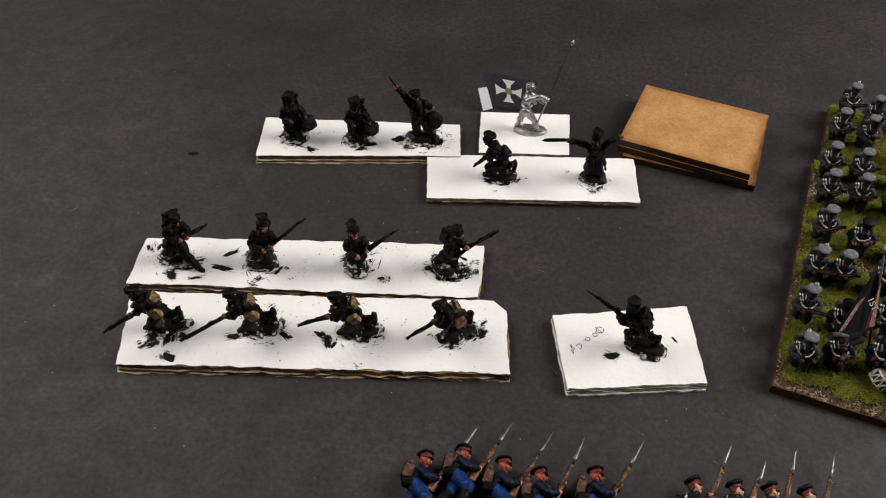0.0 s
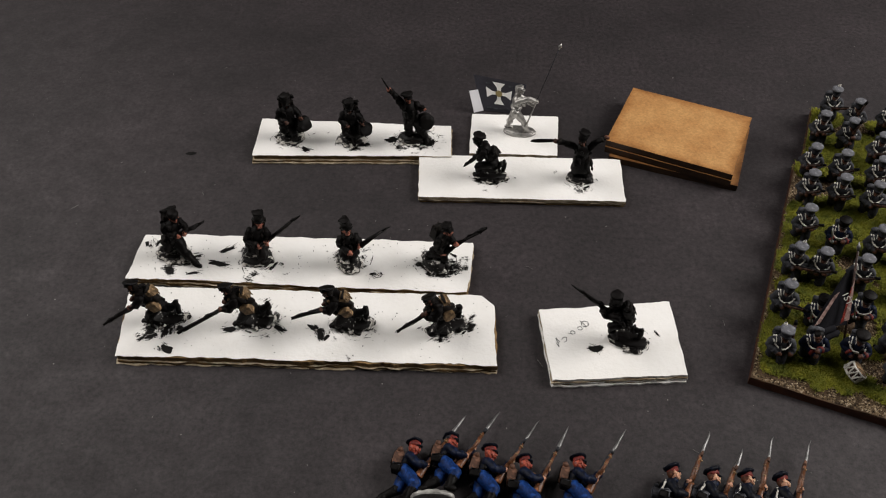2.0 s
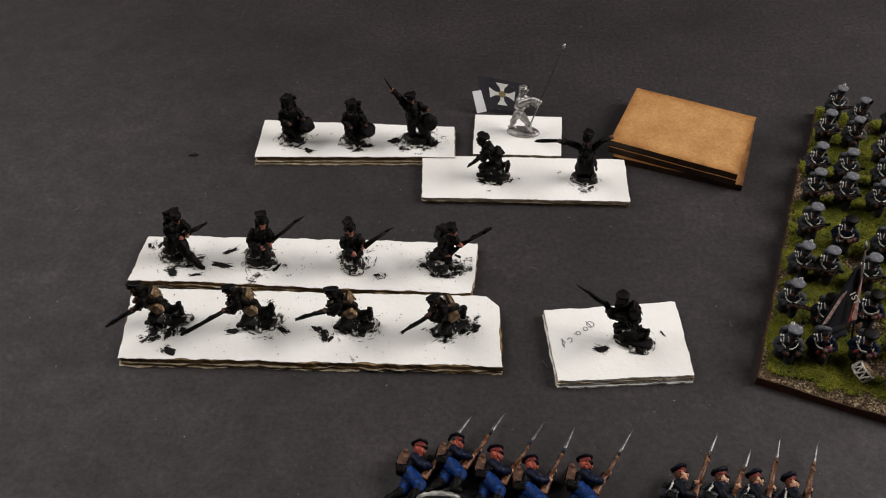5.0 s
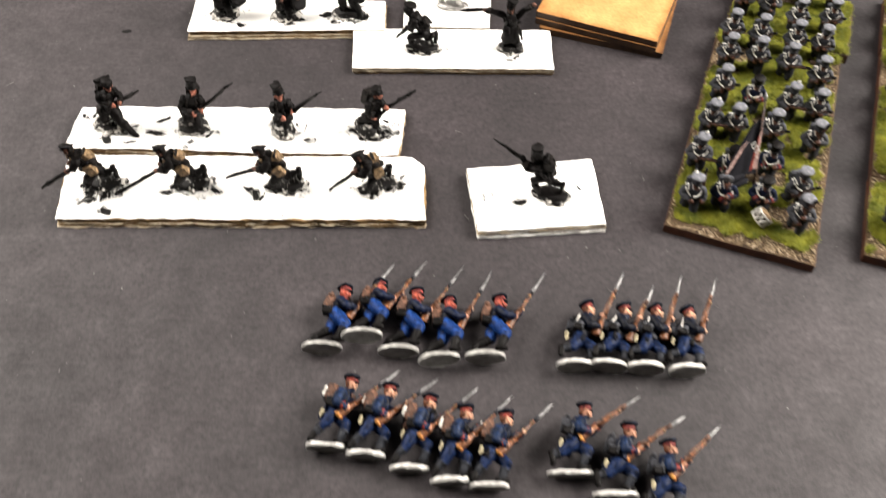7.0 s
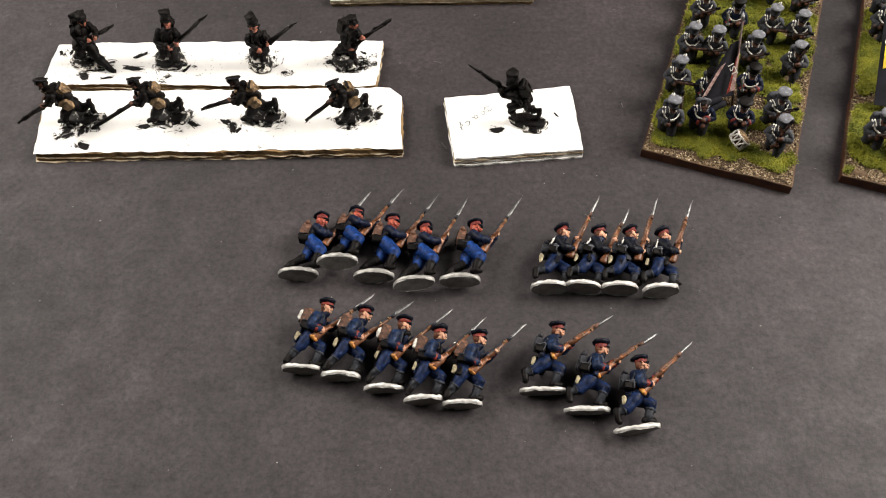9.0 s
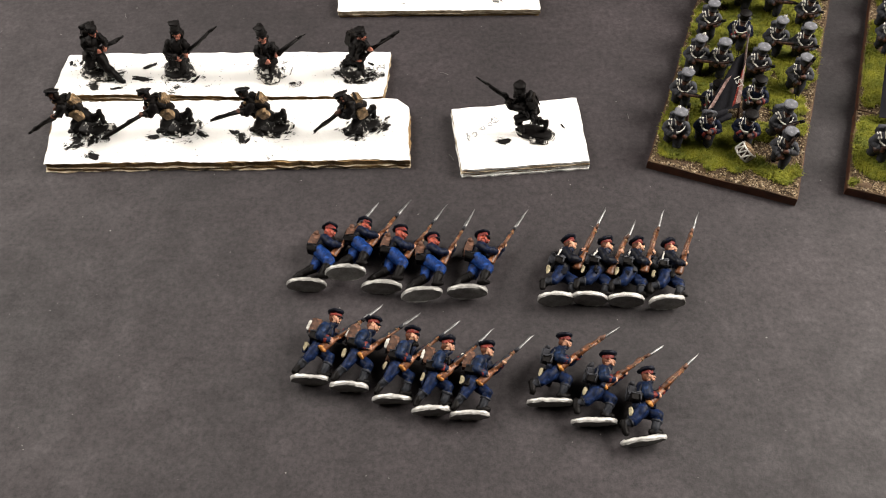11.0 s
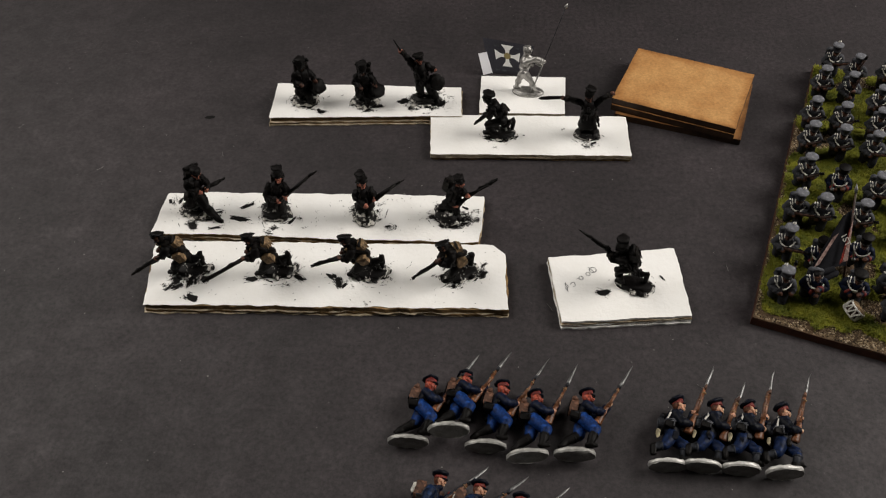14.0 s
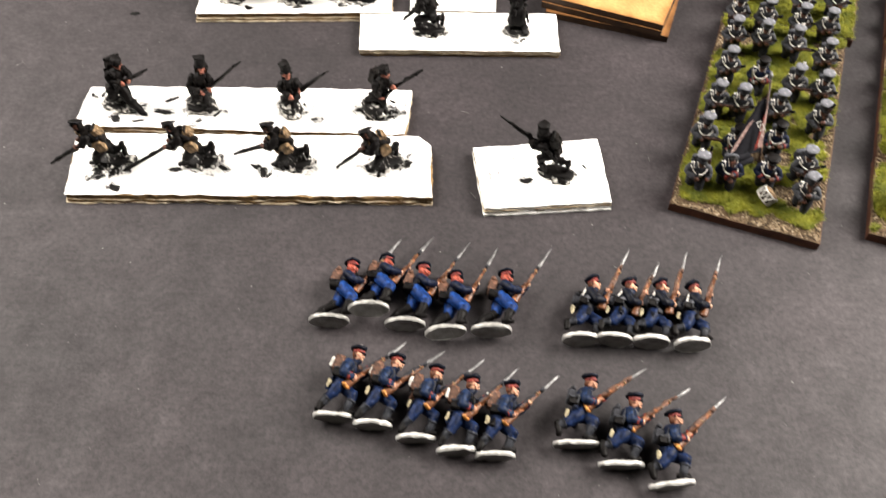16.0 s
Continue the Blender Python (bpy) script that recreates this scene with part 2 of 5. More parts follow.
M["patchy"], M["inky"] = streaked("half_painted_base", 0.49), streaked("black_base_with_glints", 0.55)
M["steel"] = material("bright_steel", (0.27, 0.27, 0.27), (0.12, 0.12, 0.12), 0.45, 0.9, coarse=600, bump=0.1)
M["pewter"] = material("bare_pewter", (0.50, 0.49, 0.47), (0.28, 0.27, 0.26), 0.48, 0.9, coarse=500, fine=2500, bump=0.35)
M["tin"] = material("painted_tin_base", (0.30, 0.30, 0.285), (0.17, 0.165, 0.155), 0.5, 0.2, coarse=400, fine=2000, bump=0.3)
M["dull_rim"] = material("dull_metal_rim", (0.46, 0.455, 0.43), (0.20, 0.195, 0.185), 0.45, 0.35, coarse=450, fine=2500, bump=0.5)
M["rim"] = material("bare_metal_rim", (0.72, 0.71, 0.68), (0.44, 0.43, 0.41), 0.4, 0.35, coarse=500, fine=2500, bump=0.4)

# ---- mesh tools ----
MM = 0.001
V = Vector


class Sculpt:
    """Collects lathed and boxed solids, in millimetres, into one mesh with several paints."""

    def __init__(self):
        self.verts, self.faces, self.paint, self.smooth, self.slots, self.bulk = [], [], [], [], [], 1.0

    def slot(self, key):
        if key not in self.slots:
            self.slots.append(key)
        return self.slots.index(key)

    def lathe(self, p0, p1, profile, key, n=9, side=None, sx=1.0, sy=1.0, phase=0.0, smooth=True):
        p0, p1 = V(p0), V(p1)
        axis = p1 - p0
        z = axis.normalized()
        x = V(side) if side is not None else (V((1, 0, 0)) if abs(z.x) < 0.8 else V((0, 1, 0)))
        x = (x - z * x.dot(z)).normalized()
        y = z.cross(x)
        start, k = len(self.verts), self.slot(key)
        for at, r in profile:
            c = p0 + axis * at
            for i in range(n):
                a = phase + 2 * math.pi * i / n
                self.verts.append(c + x * (math.cos(a) * r * sx) + y * (math.sin(a) * r * sy))
        rings = len(profile)
        for j in range(rings - 1):
            for i in range(n):
                a, b = start + j * n + i, start + j * n + (i + 1) % n
                self.add((a, b, b + n, a + n), k, smooth)
        self.add(tuple(start + i for i in reversed(range(n))), k, smooth)
        self.add(tuple(start + (rings - 1) * n + i for i in range(n)), k, smooth)

    def add(self, f, k, smooth):
        self.faces.append(f), self.paint.append(k), self.smooth.append(smooth)

    def limb(self, p0, p1, r0, r1, key, n=9, side=None, sx=1.0, sy=1.0):
        length = max((V(p1) - V(p0)).length, 0.01)
        r0, r1 = r0 * self.bulk, r1 * self.bulk
        a, b = r0 / length, r1 / length
        steps = max(4, min(10, round(length / 0.55)))
        prof = [(-a, 0.05 * r0), (-a * 0.8, 0.6 * r0), (-a * 0.35, 0.93 * r0)]
        for q in range(steps + 1):
            w = q / steps
            prof.append((w, (r0 * (1 - w) + r1 * w) * (1 + 0.07 * math.sin(w * math.pi))))
        prof += [(1 + b * 0.35, 0.93 * r1), (1 + b * 0.8, 0.6 * r1), (1 + b, 0.05 * r1)]
        self.lathe(p0, p1, prof, key, n + (3 if r0 > 0.6 else 0), side, sx, sy)

    def ball(self, c, r, key, n=10, up=(0, 0, 1), side=None):
        rx, ry, rz = r if isinstance(r, tuple) else (r, r, r)
        u = V(up).normalized() * rz
        prof = [(0.5 - 0.5 * math.cos(math.pi * i / 8), max(0.05, math.sin(math.pi * i / 8))) for i in range(9)]
        self.lathe(V(c) - u, V(c) + u, prof, key, n, side, rx, ry)

    def block(self, c, size, key, up=(0, 0, 1), side=(1, 0, 0), bevel=0.12):
        u = V(up).normalized() * size[2] / 2
        q = math.sqrt(0.5)
        prof = [(0, 1 - bevel * 1.4), (bevel, 1), (1 - bevel, 1), (1, 1 - bevel * 1.4)]
        self.lathe(V(c) - u, V(c) + u, prof, key, 4, side, size[0] * q, size[1] * q, math.pi / 4, False)

    def mesh(self, name, rough=0.06, seed=0, squash=1.0):
        me = bpy.data.meshes.new(name)
        vs = []
        for v in self.verts:
            w = v + noise.noise_vector(v * 0.9 + V((seed * 7.1, 0, 0))) * rough * 1.6 + noise.noise_vector(v * 2.6 + V((0, seed * 3.3, 0))) * rough
            vs.append(V((w.x, w.y, w.z * squash)) * MM)
        me.from_pydata(vs, [], self.faces)
        for key in self.slots:
            me.materials.append(M[key])
        me.polygons.foreach_set("material_index", self.paint)
        me.polygons.foreach_set("use_smooth", self.smooth)
        me.update()
        return me


def part(name, verts, faces, mats, parent=None, label="", index=None, smooth=False):
    """One mesh object, in metres, under a thing."""
    me = bpy.data.meshes.new(name)
    me.from_pydata(verts, [], faces)
    for m in mats:
        me.materials.append(m)
    if index:
        me.polygons.foreach_set("material_index", index)
    if smooth:
        me.polygons.foreach_set("use_smooth", [True] * len(me.polygons))
    me.update()
    ob = new(name, me)
    if parent:
        ob.parent = parent
    return tagged(ob, label)


def slab(corners, z0, z1, nu=8, nv=6, jag=0.0, seed=0, wave=0.0, edge_jag=(1, 1, 1, 1)):
    """A plate between four corners (front left, front right, back right, back left), with ragged sides. Verts, faces, indices (0 top and bottom, 1 sides)."""
    a, b, c, d = (V((*p, 0)) for p in corners)
    vs = []
    for level in (0, 1):
        for j in range(nv + 1):
            for i in range(nu + 1):
                u, v = i / nu, j / nv
                p = (a * (1 - u) + b * u) * (1 - v) + (d * (1 - u) + c * u) * v
                q = V((p.x * 260, p.y * 260, seed * 3.7))
                push = noise.noise(q) * jag + noise.noise(q * 4.1) * jag * 0.45
                out = V((0, 0, 0))
                if j == 0:
                    out += V((0, -push * edge_jag[0], 0))
                if j == nv:
                    out += V((0, push * edge_jag[2], 0))
                if i == 0:
                    out += V((-push * edge_jag[3], 0, 0))
                if i == nu:
                    out += V((push * edge_jag[1], 0, 0))
                z = (z1 if level else z0) + wave * noise.noise(V((p.x * 60, p.y * 60, seed)))
                vs.append((p.x + out.x, p.y + out.y, z))
    n = (nu + 1) * (nv + 1)
    at = lambda i, j, lv: lv * n + j * (nu + 1) + i  # noqa: E731
    faces, idx = [], []
    for j in range(nv):
        for i in range(nu):
            faces.append((at(i, j, 1), at(i + 1, j, 1), at(i + 1, j + 1, 1), at(i, j + 1, 1))), idx.append(0)
            faces.append((at(i, j, 0), at(i, j + 1, 0), at(i + 1, j + 1, 0), at(i + 1, j, 0))), idx.append(0)
    for i in range(nu):
        faces.append((at(i, 0, 0), at(i + 1, 0, 0), at(i + 1, 0, 1), at(i, 0, 1))), idx.append(1)
        faces.append((at(i + 1, nv, 0), at(i, nv, 0), at(i, nv, 1), at(i + 1, nv, 1))), idx.append(1)
    for j in range(nv):
        faces.append((at(0, j + 1, 0), at(0, j, 0), at(0, j, 1), at(0, j + 1, 1))), idx.append(1)
        faces.append((at(nu, j, 0), at(nu, j + 1, 0), at(nu, j + 1, 1), at(nu, j, 1))), idx.append(1)
    return vs, faces, idx


def box(name, x0, x1, y0, y1, z0, z1, m, parent=None):
    vs, fs, _ = slab(((x0, y0), (x1, y0), (x1, y1), (x0, y1)), z0, z1, 1, 1)
    return part(name, vs, fs, [m], parent)


# ---- the room and the table ----
for nm, dims in (("floor", (-1.6, 1.6, -1.5, 1.7, -0.80, -0.75)), ("ceiling", (-1.6, 1.6, -1.5, 1.7, 1.65, 1.70)), ("wall_west", (-1.65, -1.6, -1.5, 1.7, -0.75, 1.65)), ("wall_east", (1.6, 1.65, -1.5, 1.7, -0.75, 1.65)),
                 ("wall_south", (-1.6, 1.6, -1.55, -1.5, -0.75, 1.65)), ("wall_north", (-1.6, 1.6, 1.7, 1.75, -0.75, 1.65))):
    tagged(box(nm, *dims, M["floor" if nm == "floor" else "wall"]), "plain painted " + nm.split("_")[0] + " of the room", nm.split("_")[0], kind="structure")

table = tagged(new("table"), "table covered with matte dark grey paper", "table")
vs, fs, _ = slab(((-0.75, -0.35), (0.75, -0.35), (0.75, 0.75), (-0.75, 0.75)), -0.03, 0.0, 2, 2)
part("tabletop", vs, fs, [M["table"]], table)
for px in (-0.7, 0.65):
    for py in (-0.3, 0.65):
        box("leg", px, px + 0.05, py, py + 0.05, -0.75, -0.03, M["floor"], table)

# lint and dust on the paper
rnd = random.Random(77)
vs, fs = [], []
for i in range(420):
    x, y, r = rnd.uniform(-0.17, 0.19), rnd.uniform(0.02, 0.36), rnd.choice((0.00008, 0.0001, 0.00013, 0.0002))
    k, a = len(vs), rnd.uniform(0, 6.28)
    vs += [(x + r * rnd.uniform(0.6, 1.3) * math.cos(a + q * 1.257), y + r * rnd.uniform(0.6, 1.3) * math.sin(a + q * 1.257), 0.00005) for q in range(5)] + [(x, y, r * 0.9)]
    fs += [(k + q, k + (q + 1) % 5, k + 5) for q in range(5)]
for i in range(20):
    x, y, a, bend, w = rnd.uniform(-0.16, 0.18), rnd.uniform(0.03, 0.34), rnd.uniform(0, 6.28), rnd.uniform(-1.2, 1.2), 0.00004
    step = rnd.uniform(0.0002, 0.0005)
    for q in range(6):
        k = len(vs)
        nx, ny = x + step * math.cos(a), y + step * math.sin(a)
        dx, dy = -w * math.sin(a), w * math.cos(a)
        vs += [(x + dx, y + dy, 0.0001), (x - dx, y - dy, 0.0001), (nx - dx, ny - dy, 0.0001), (nx + dx, ny + dy, 0.0001), ((x + nx) / 2, (y + ny) / 2, 0.0002)]
        fs += [(k, k + 1, k + 4), (k + 1, k + 2, k + 4), (k + 2, k + 3, k + 4), (k + 3, k, k + 4)]
        x, y, a = nx, ny, a + bend * 0.3
M["lint"] = material("pale_lint", (0.26, 0.25, 0.24), (0.15, 0.14, 0.14), 0.9, bump=0)
tagged(part("lint", vs, fs, [M["lint"]]), "pale specks of lint and fibres on dark paper", "lint", kind="stuff")
vs, fs = [], []
for i in range(9):
    k = len(vs)
    cx, cy, r = -0.0763 + rnd.uniform(-0.0012, 0.0012), 0.2178 + rnd.uniform(-0.0006, 0.0006), rnd.uniform(0.0003, 0.0009)
    vs += [(cx + 1.4 * r * rnd.uniform(0.6, 1.2) * math.cos(q * 0.785), cy + r * rnd.uniform(0.5, 1.0) * math.sin(q * 0.785), 0.00008 + i * 0.000004) for q in range(8)]
    fs.append(tuple(range(k, k + 8)))
tagged(part("paint_spot", vs, fs, [M["smear"]]), "dried black paint spot on dark paper", "paint spot")

# ---- painting cards ----


def card_top(x, y, z, seed):
    return z + 0.00016 * noise.noise(V((x * 60, y * 60, seed)))


def card_strip(label, corners, layers, seed, group="", jag=0.0004, cut=0.0, nu=90):
    """A folded strip of white card. layers, from below: (thickness, paint of the sides, how far the sides lie back), in millimetres."""
    thing = tagged(new("card_strip"), label, "card", group)
    z = 0.0
    mid = sum((V((*p, 0)) for p in corners), V((0, 0, 0))) / 4
    for i, (thick, side, inset) in enumerate(layers):
        last = i == len(layers) - 1
        pts = []
        for n, (x, y) in enumerate(corners):
            d = (V((x, y, 0)) - mid)
            away = V((math.copysign(1 if inset > 0 else 0.15, d.x), math.copysign(1 if inset > 0 or d.y < 0 else 0.2, d.y), 0)) * (inset * MM)
            wob = 0.0 if last else 0.0003 * noise.noise(V((n * 5.1, seed, i)))
            pts.append((x - away.x + wob, y - away.y + wob))
        vs, fs, idx = slab(pts, z, z + thick * MM, nu, 20, jag * (1.0 if last else 1.35), seed + (0.0 if last else 0.12 * (i + 1)))
        vs = [(x, y, h if h < 1e-6 else card_top(x, y, h, seed) if last and h > z + 1e-6 else h) for x, y, h in vs]
        if cut:
            cx, cy = pts[2]
            for n, (x, y, h) in enumerate(vs):
                over = cut - (cx - x) - (cy - y)
                if over > 0:
                    vs[n] = (x - over / 2, y - over / 2, h)
        part("layer", vs, fs, [M["card" if last else side], M[side]], thing, "", idx)
        z += thick * MM
    return thing, z


def blot(vs, fs, cx, cy, length, width, angle, seed, z, card_seed, n=12):
    """Adds one ragged dab of paint to a mesh."""
    start = len(vs)
    ca, sa = math.cos(angle), math.sin(angle)
    pts = []
    for i in range(n):
        a = 2 * math.pi * i / n
        r = 1 + 0.55 * noise.noise(V((math.cos(a) * 1.1, math.sin(a) * 1.1, seed * 1.37))) + 0.3 * noise.noise(V((math.cos(a) * 2.6, math.sin(a) * 2.6, seed * 2.1))) + (0.42 * noise.noise(V((math.cos(a) * 6.1, math.sin(a) * 6.1, seed * 3.3))) if n > 12 else 0.0)
        u, v = math.cos(a) * length / 2 * r, math.sin(a) * width / 2 * r
        pts.append((cx + u * ca - v * sa, cy + u * sa + v * ca))
    for h in (0.00005, 0.00016):
        for x, y in pts:
            vs.append((x, y, card_top(x, y, z, card_seed) + h))
    fs.append(tuple(start + n + i for i in range(n)))
    for i in range(n):
        j = (i + 1) % n
        fs.append((start + i, start + j, start + n + j, start + n + i))


def stroke(vs, fs, x, y, heading, length, bend, width, z, card_seed):
    """Adds one tapered hair-thin brush stroke to a mesh."""
    steps = 5
    start = len(vs)
    for q in range(steps + 1):
        w = width * (0.25 + math.sin(math.pi * min(1.0, q / steps + 0.15)) * 0.75) / 2
        h = card_top(x, y, z, card_seed) + 0.0001
        dx, dy = -math.sin(heading) * w, math.cos(heading) * w
        vs += [(x + dx, y + dy, h), (x, y, h + 0.00005), (x - dx, y - dy, h)]
        x, y, heading = x + math.cos(heading) * length / steps, y + math.sin(heading) * length / steps, heading + bend / steps
    for q in range(steps):
        k = start + q * 3
        fs += [(k + 1, k, k + 3, k + 4), (k + 2, k + 1, k + 4, k + 5)]


def smears(card, z, card_seed, spots):
    """Black paint left on a card round the figures: (x, y, spread, count, main angle)."""
    rnd = random.Random(card_seed)
    for x, y, spread, count, angle in spots:
        lean = rnd.uniform(0, 6.28)
        if count > 4:
            # the thin film, then thicker strokes and drops on it
            size = spread * 1.75 if spread > 0.0035 else spread * 1.6
            n, vs, fs = 8, [], []
            ca, sa = math.cos(angle + lean), math.sin(angle + lean)
            for j in range(n + 1):
                for i in range(n + 1):
                    u, v = (i / n * 2 - 1) * size, (j / n * 2 - 1) * size * 0.92
                    px, py = u * ca - v * sa, u * sa + v * ca
                    vs.append((u, v, card_top(x + px, y + py, z, card_seed) - z + 0.00006))
            for j in range(n):
                for i in range(n):
                    k = j * (n + 1) + i
                    fs.append((k, k + 1, k + n + 2, k + n + 1))
            film = part("paint_smear", vs, fs, [M["film"]], card, "thin film of dried black paint")
            film.matrix_world = Matrix.Translation((x, y, z)) @ Matrix.Rotation(angle + lean, 4, "Z")
        vs, fs = [], []
        for i in range(count):
            a = lean + rnd.choice((0.0, 0.0, 2.3, 3.6)) + rnd.gauss(0, 0.5)
            r = spread * (rnd.uniform(0.62, 1.3) if spread > 0.0035 else rnd.random())
            px, py = x + r * math.cos(a), y + r * 0.8 * math.sin(a)
            stroke(vs, fs, px, py, a + 1.57 + rnd.uniform(-0.5, 0.5), rnd.uniform(0.0006, 0.0028), rnd.uniform(-0.5, 1.0), rnd.choice((0.00006, 0.00008, 0.00012, 0.0002)), z, card_seed)
        for i in range(max(2, count // 5)):
            a = lean + rnd.gauss(0, 1.0)
            r = spread * rnd.uniform(0.7, 1.0)
            long = rnd.uniform(0.0008, 0.0022)
            blot(vs, fs, x + r * math.cos(a), y + r * 0.8 * math.sin(a), long, long * rnd.uniform(0.25, 0.5), a + 1.57, rnd.random() * 50, z, card_seed, 34)
        for i in range(count):
            r, a = spread * rnd.uniform(0.5, 1.4), rnd.uniform(0, 2 * math.pi)
            d = rnd.uniform(0.0001, 0.00026)
            blot(vs, fs, x + r * math.cos(a), y + r * 0.85 * math.sin(a), d, d * 0.7, a, rnd.random() * 50, z, card_seed, 6)
        part("paint_smear", vs, fs, [M["smear"]], card, "dried black paint brushed round a figure")


THICK = [(0.22, "card_edge", -0.55), (0.72, "kraft", -0.35), (0.14, "card_edge", -0.40), (1.40, "kraft", -0.05), (0.22, "card_edge", 0.0)]
THIN = [(0.22, "card_edge", -0.3), (0.70, "kraft", -0.1), (0.16, "card_edge", -0.1), (0.92, "kraft", 0.15), (0.25, "card_edge", 0.0)]
LOOSE = [(0.42, "card_edge", -0.8), (0.45, "kraft", -0.3), (0.30, "card_edge", -0.35), (1.33, "kraft", 0.35), (0.30, "card_edge", 0.0)]
FLAT = [(0.85, "kraft", 0.30), (0.35, "card_edge", 0.05), (0.20, "kraft", 0.2), (0.90, "card_edge", 0.0)]
SQUARE = [(0.45, "card", -0.3), (0.25, "kraft", 0.25), (0.50, "card", -0.1), (0.25, "kraft", 0.3), (0.45, "card_edge", -0.15), (0.25, "kraft", 0.25), (0.65, "card", 0.0)]
CARDS = {
    "A": ("long strip of torn white card with black paint smears", ((-0.0749, 0.1351), (0.0211, 0.1361), (0.0205, 0.1590), (-0.0779, 0.1584)), THICK, 3, 0.00055),
    "B": ("strip of torn white card tucked behind another strip", ((-0.0803, 0.1618), (0.0135, 0.1602), (0.0147, 0.1794), (-0.0797, 0.1788)), THIN, 5, 0.0005),
    "C": ("small square of folded white card with a pencilled word", ((0.0348, 0.1321), (0.0684, 0.1351), (0.0672, 0.1590), (0.0323, 0.1547)), SQUARE, 8, 0.00035),
    "D": ("strip of clean white card with folded edges", ((-0.0022, 0.1980), (0.0598, 0.1984), (0.0602, 0.2178), (-0.0031, 0.2177)), FLAT, 11, 0.0003),
    "E": ("strip of folded white card with loose layers", ((-0.0556, 0.2143), (0.0070, 0.2166), (0.0066, 0.2320), (-0.0560, 0.2332)), LOOSE, 14, 0.0003),
    "F": ("small piece of white card under a bare metal figure", ((0.0127, 0.2203), (0.0407, 0.2202), (0.0421, 0.2405), (0.0132, 0.2411)), [(1.2, "card_edge", 0.0)], 17, 0.0002),
}
TOP, STRIP = {}, {}
for key, (label, corners, layers, seed, jag) in CARDS.items():
    STRIP[key], TOP[key] = card_strip(label, corners, layers, seed, "painting cards", jag, 0.0034 if key == "A" else 0.0)

# black paint left on the cards, and a pencilled word
SPOTS = {
    "A": [(-0.0646, 0.1466, 0.0052, 12, 0.2), (-0.0411, 0.1475, 0.0056, 14, 0.0), (-0.0160, 0.1476, 0.0054, 14, 0.0), (0.0089, 0.1486, 0.0054, 14, 0.3), (-0.0690, 0.1425, 0.0024, 16, 0.4), (0.0125, 0.1475, 0.0030, 10, 0.2), (-0.0240, 0.1440, 0.0020, 8, 0.3)],
    "B": [(-0.0674, 0.1689, 0.0056, 14, -0.6), (-0.0444, 0.1698, 0.0058, 18, 0.5), (-0.0197, 0.1708, 0.0050, 12, 0.5), (0.0056, 0.1707, 0.0058, 18, 0.6), (-0.0765, 0.1752, 0.0018, 9, 0.4), (-0.0119, 0.1655, 0.0016, 8, 0.2), (0.0105, 0.1690, 0.0022, 10, 0.8)],
    "C": [(0.0550, 0.1450, 0.0056, 3, 0.0), (0.0462, 0.1424, 0.0012, 14, 0.2)],
    "D": [(0.0192, 0.2070, 0.0046, 12, 0.2), (0.0469, 0.2068, 0.0044, 12, 0.8), (0.0490, 0.2035, 0.0012, 6, 1.0)],
    "E": [(-0.0451, 0.2242, 0.0050, 14, 0.2), (-0.0240, 0.2237, 0.0050, 14, 0.2), (-0.0046, 0.2240, 0.0060, 22, 0.4)],
}
for key, spots in SPOTS.items():
    smears(STRIP[key], TOP[key], CARDS[key][3], spots)
# flecks of paint on the two long strips
for key, (x0, x1, y0, y1) in (("A", (-0.074, 0.019, 0.137, 0.157)), ("B", (-0.078, 0.012, 0.163, 0.178))):
    rnd, vs, fs = random.Random(ord(key)), [], []
    for n in range(110):
        d = rnd.choice((0.00012, 0.00016, 0.0002, 0.00034))
        blot(vs, fs, rnd.uniform(x0, x1), rnd.uniform(y0, y1), d, d * rnd.uniform(0.5, 1.0), rnd.uniform(0, 3.1), rnd.random() * 50, TOP[key], CARDS[key][3], 7)
    tagged(part("paint_flecks", vs, fs, [M["smear"]], STRIP[key]), kind="stuff")
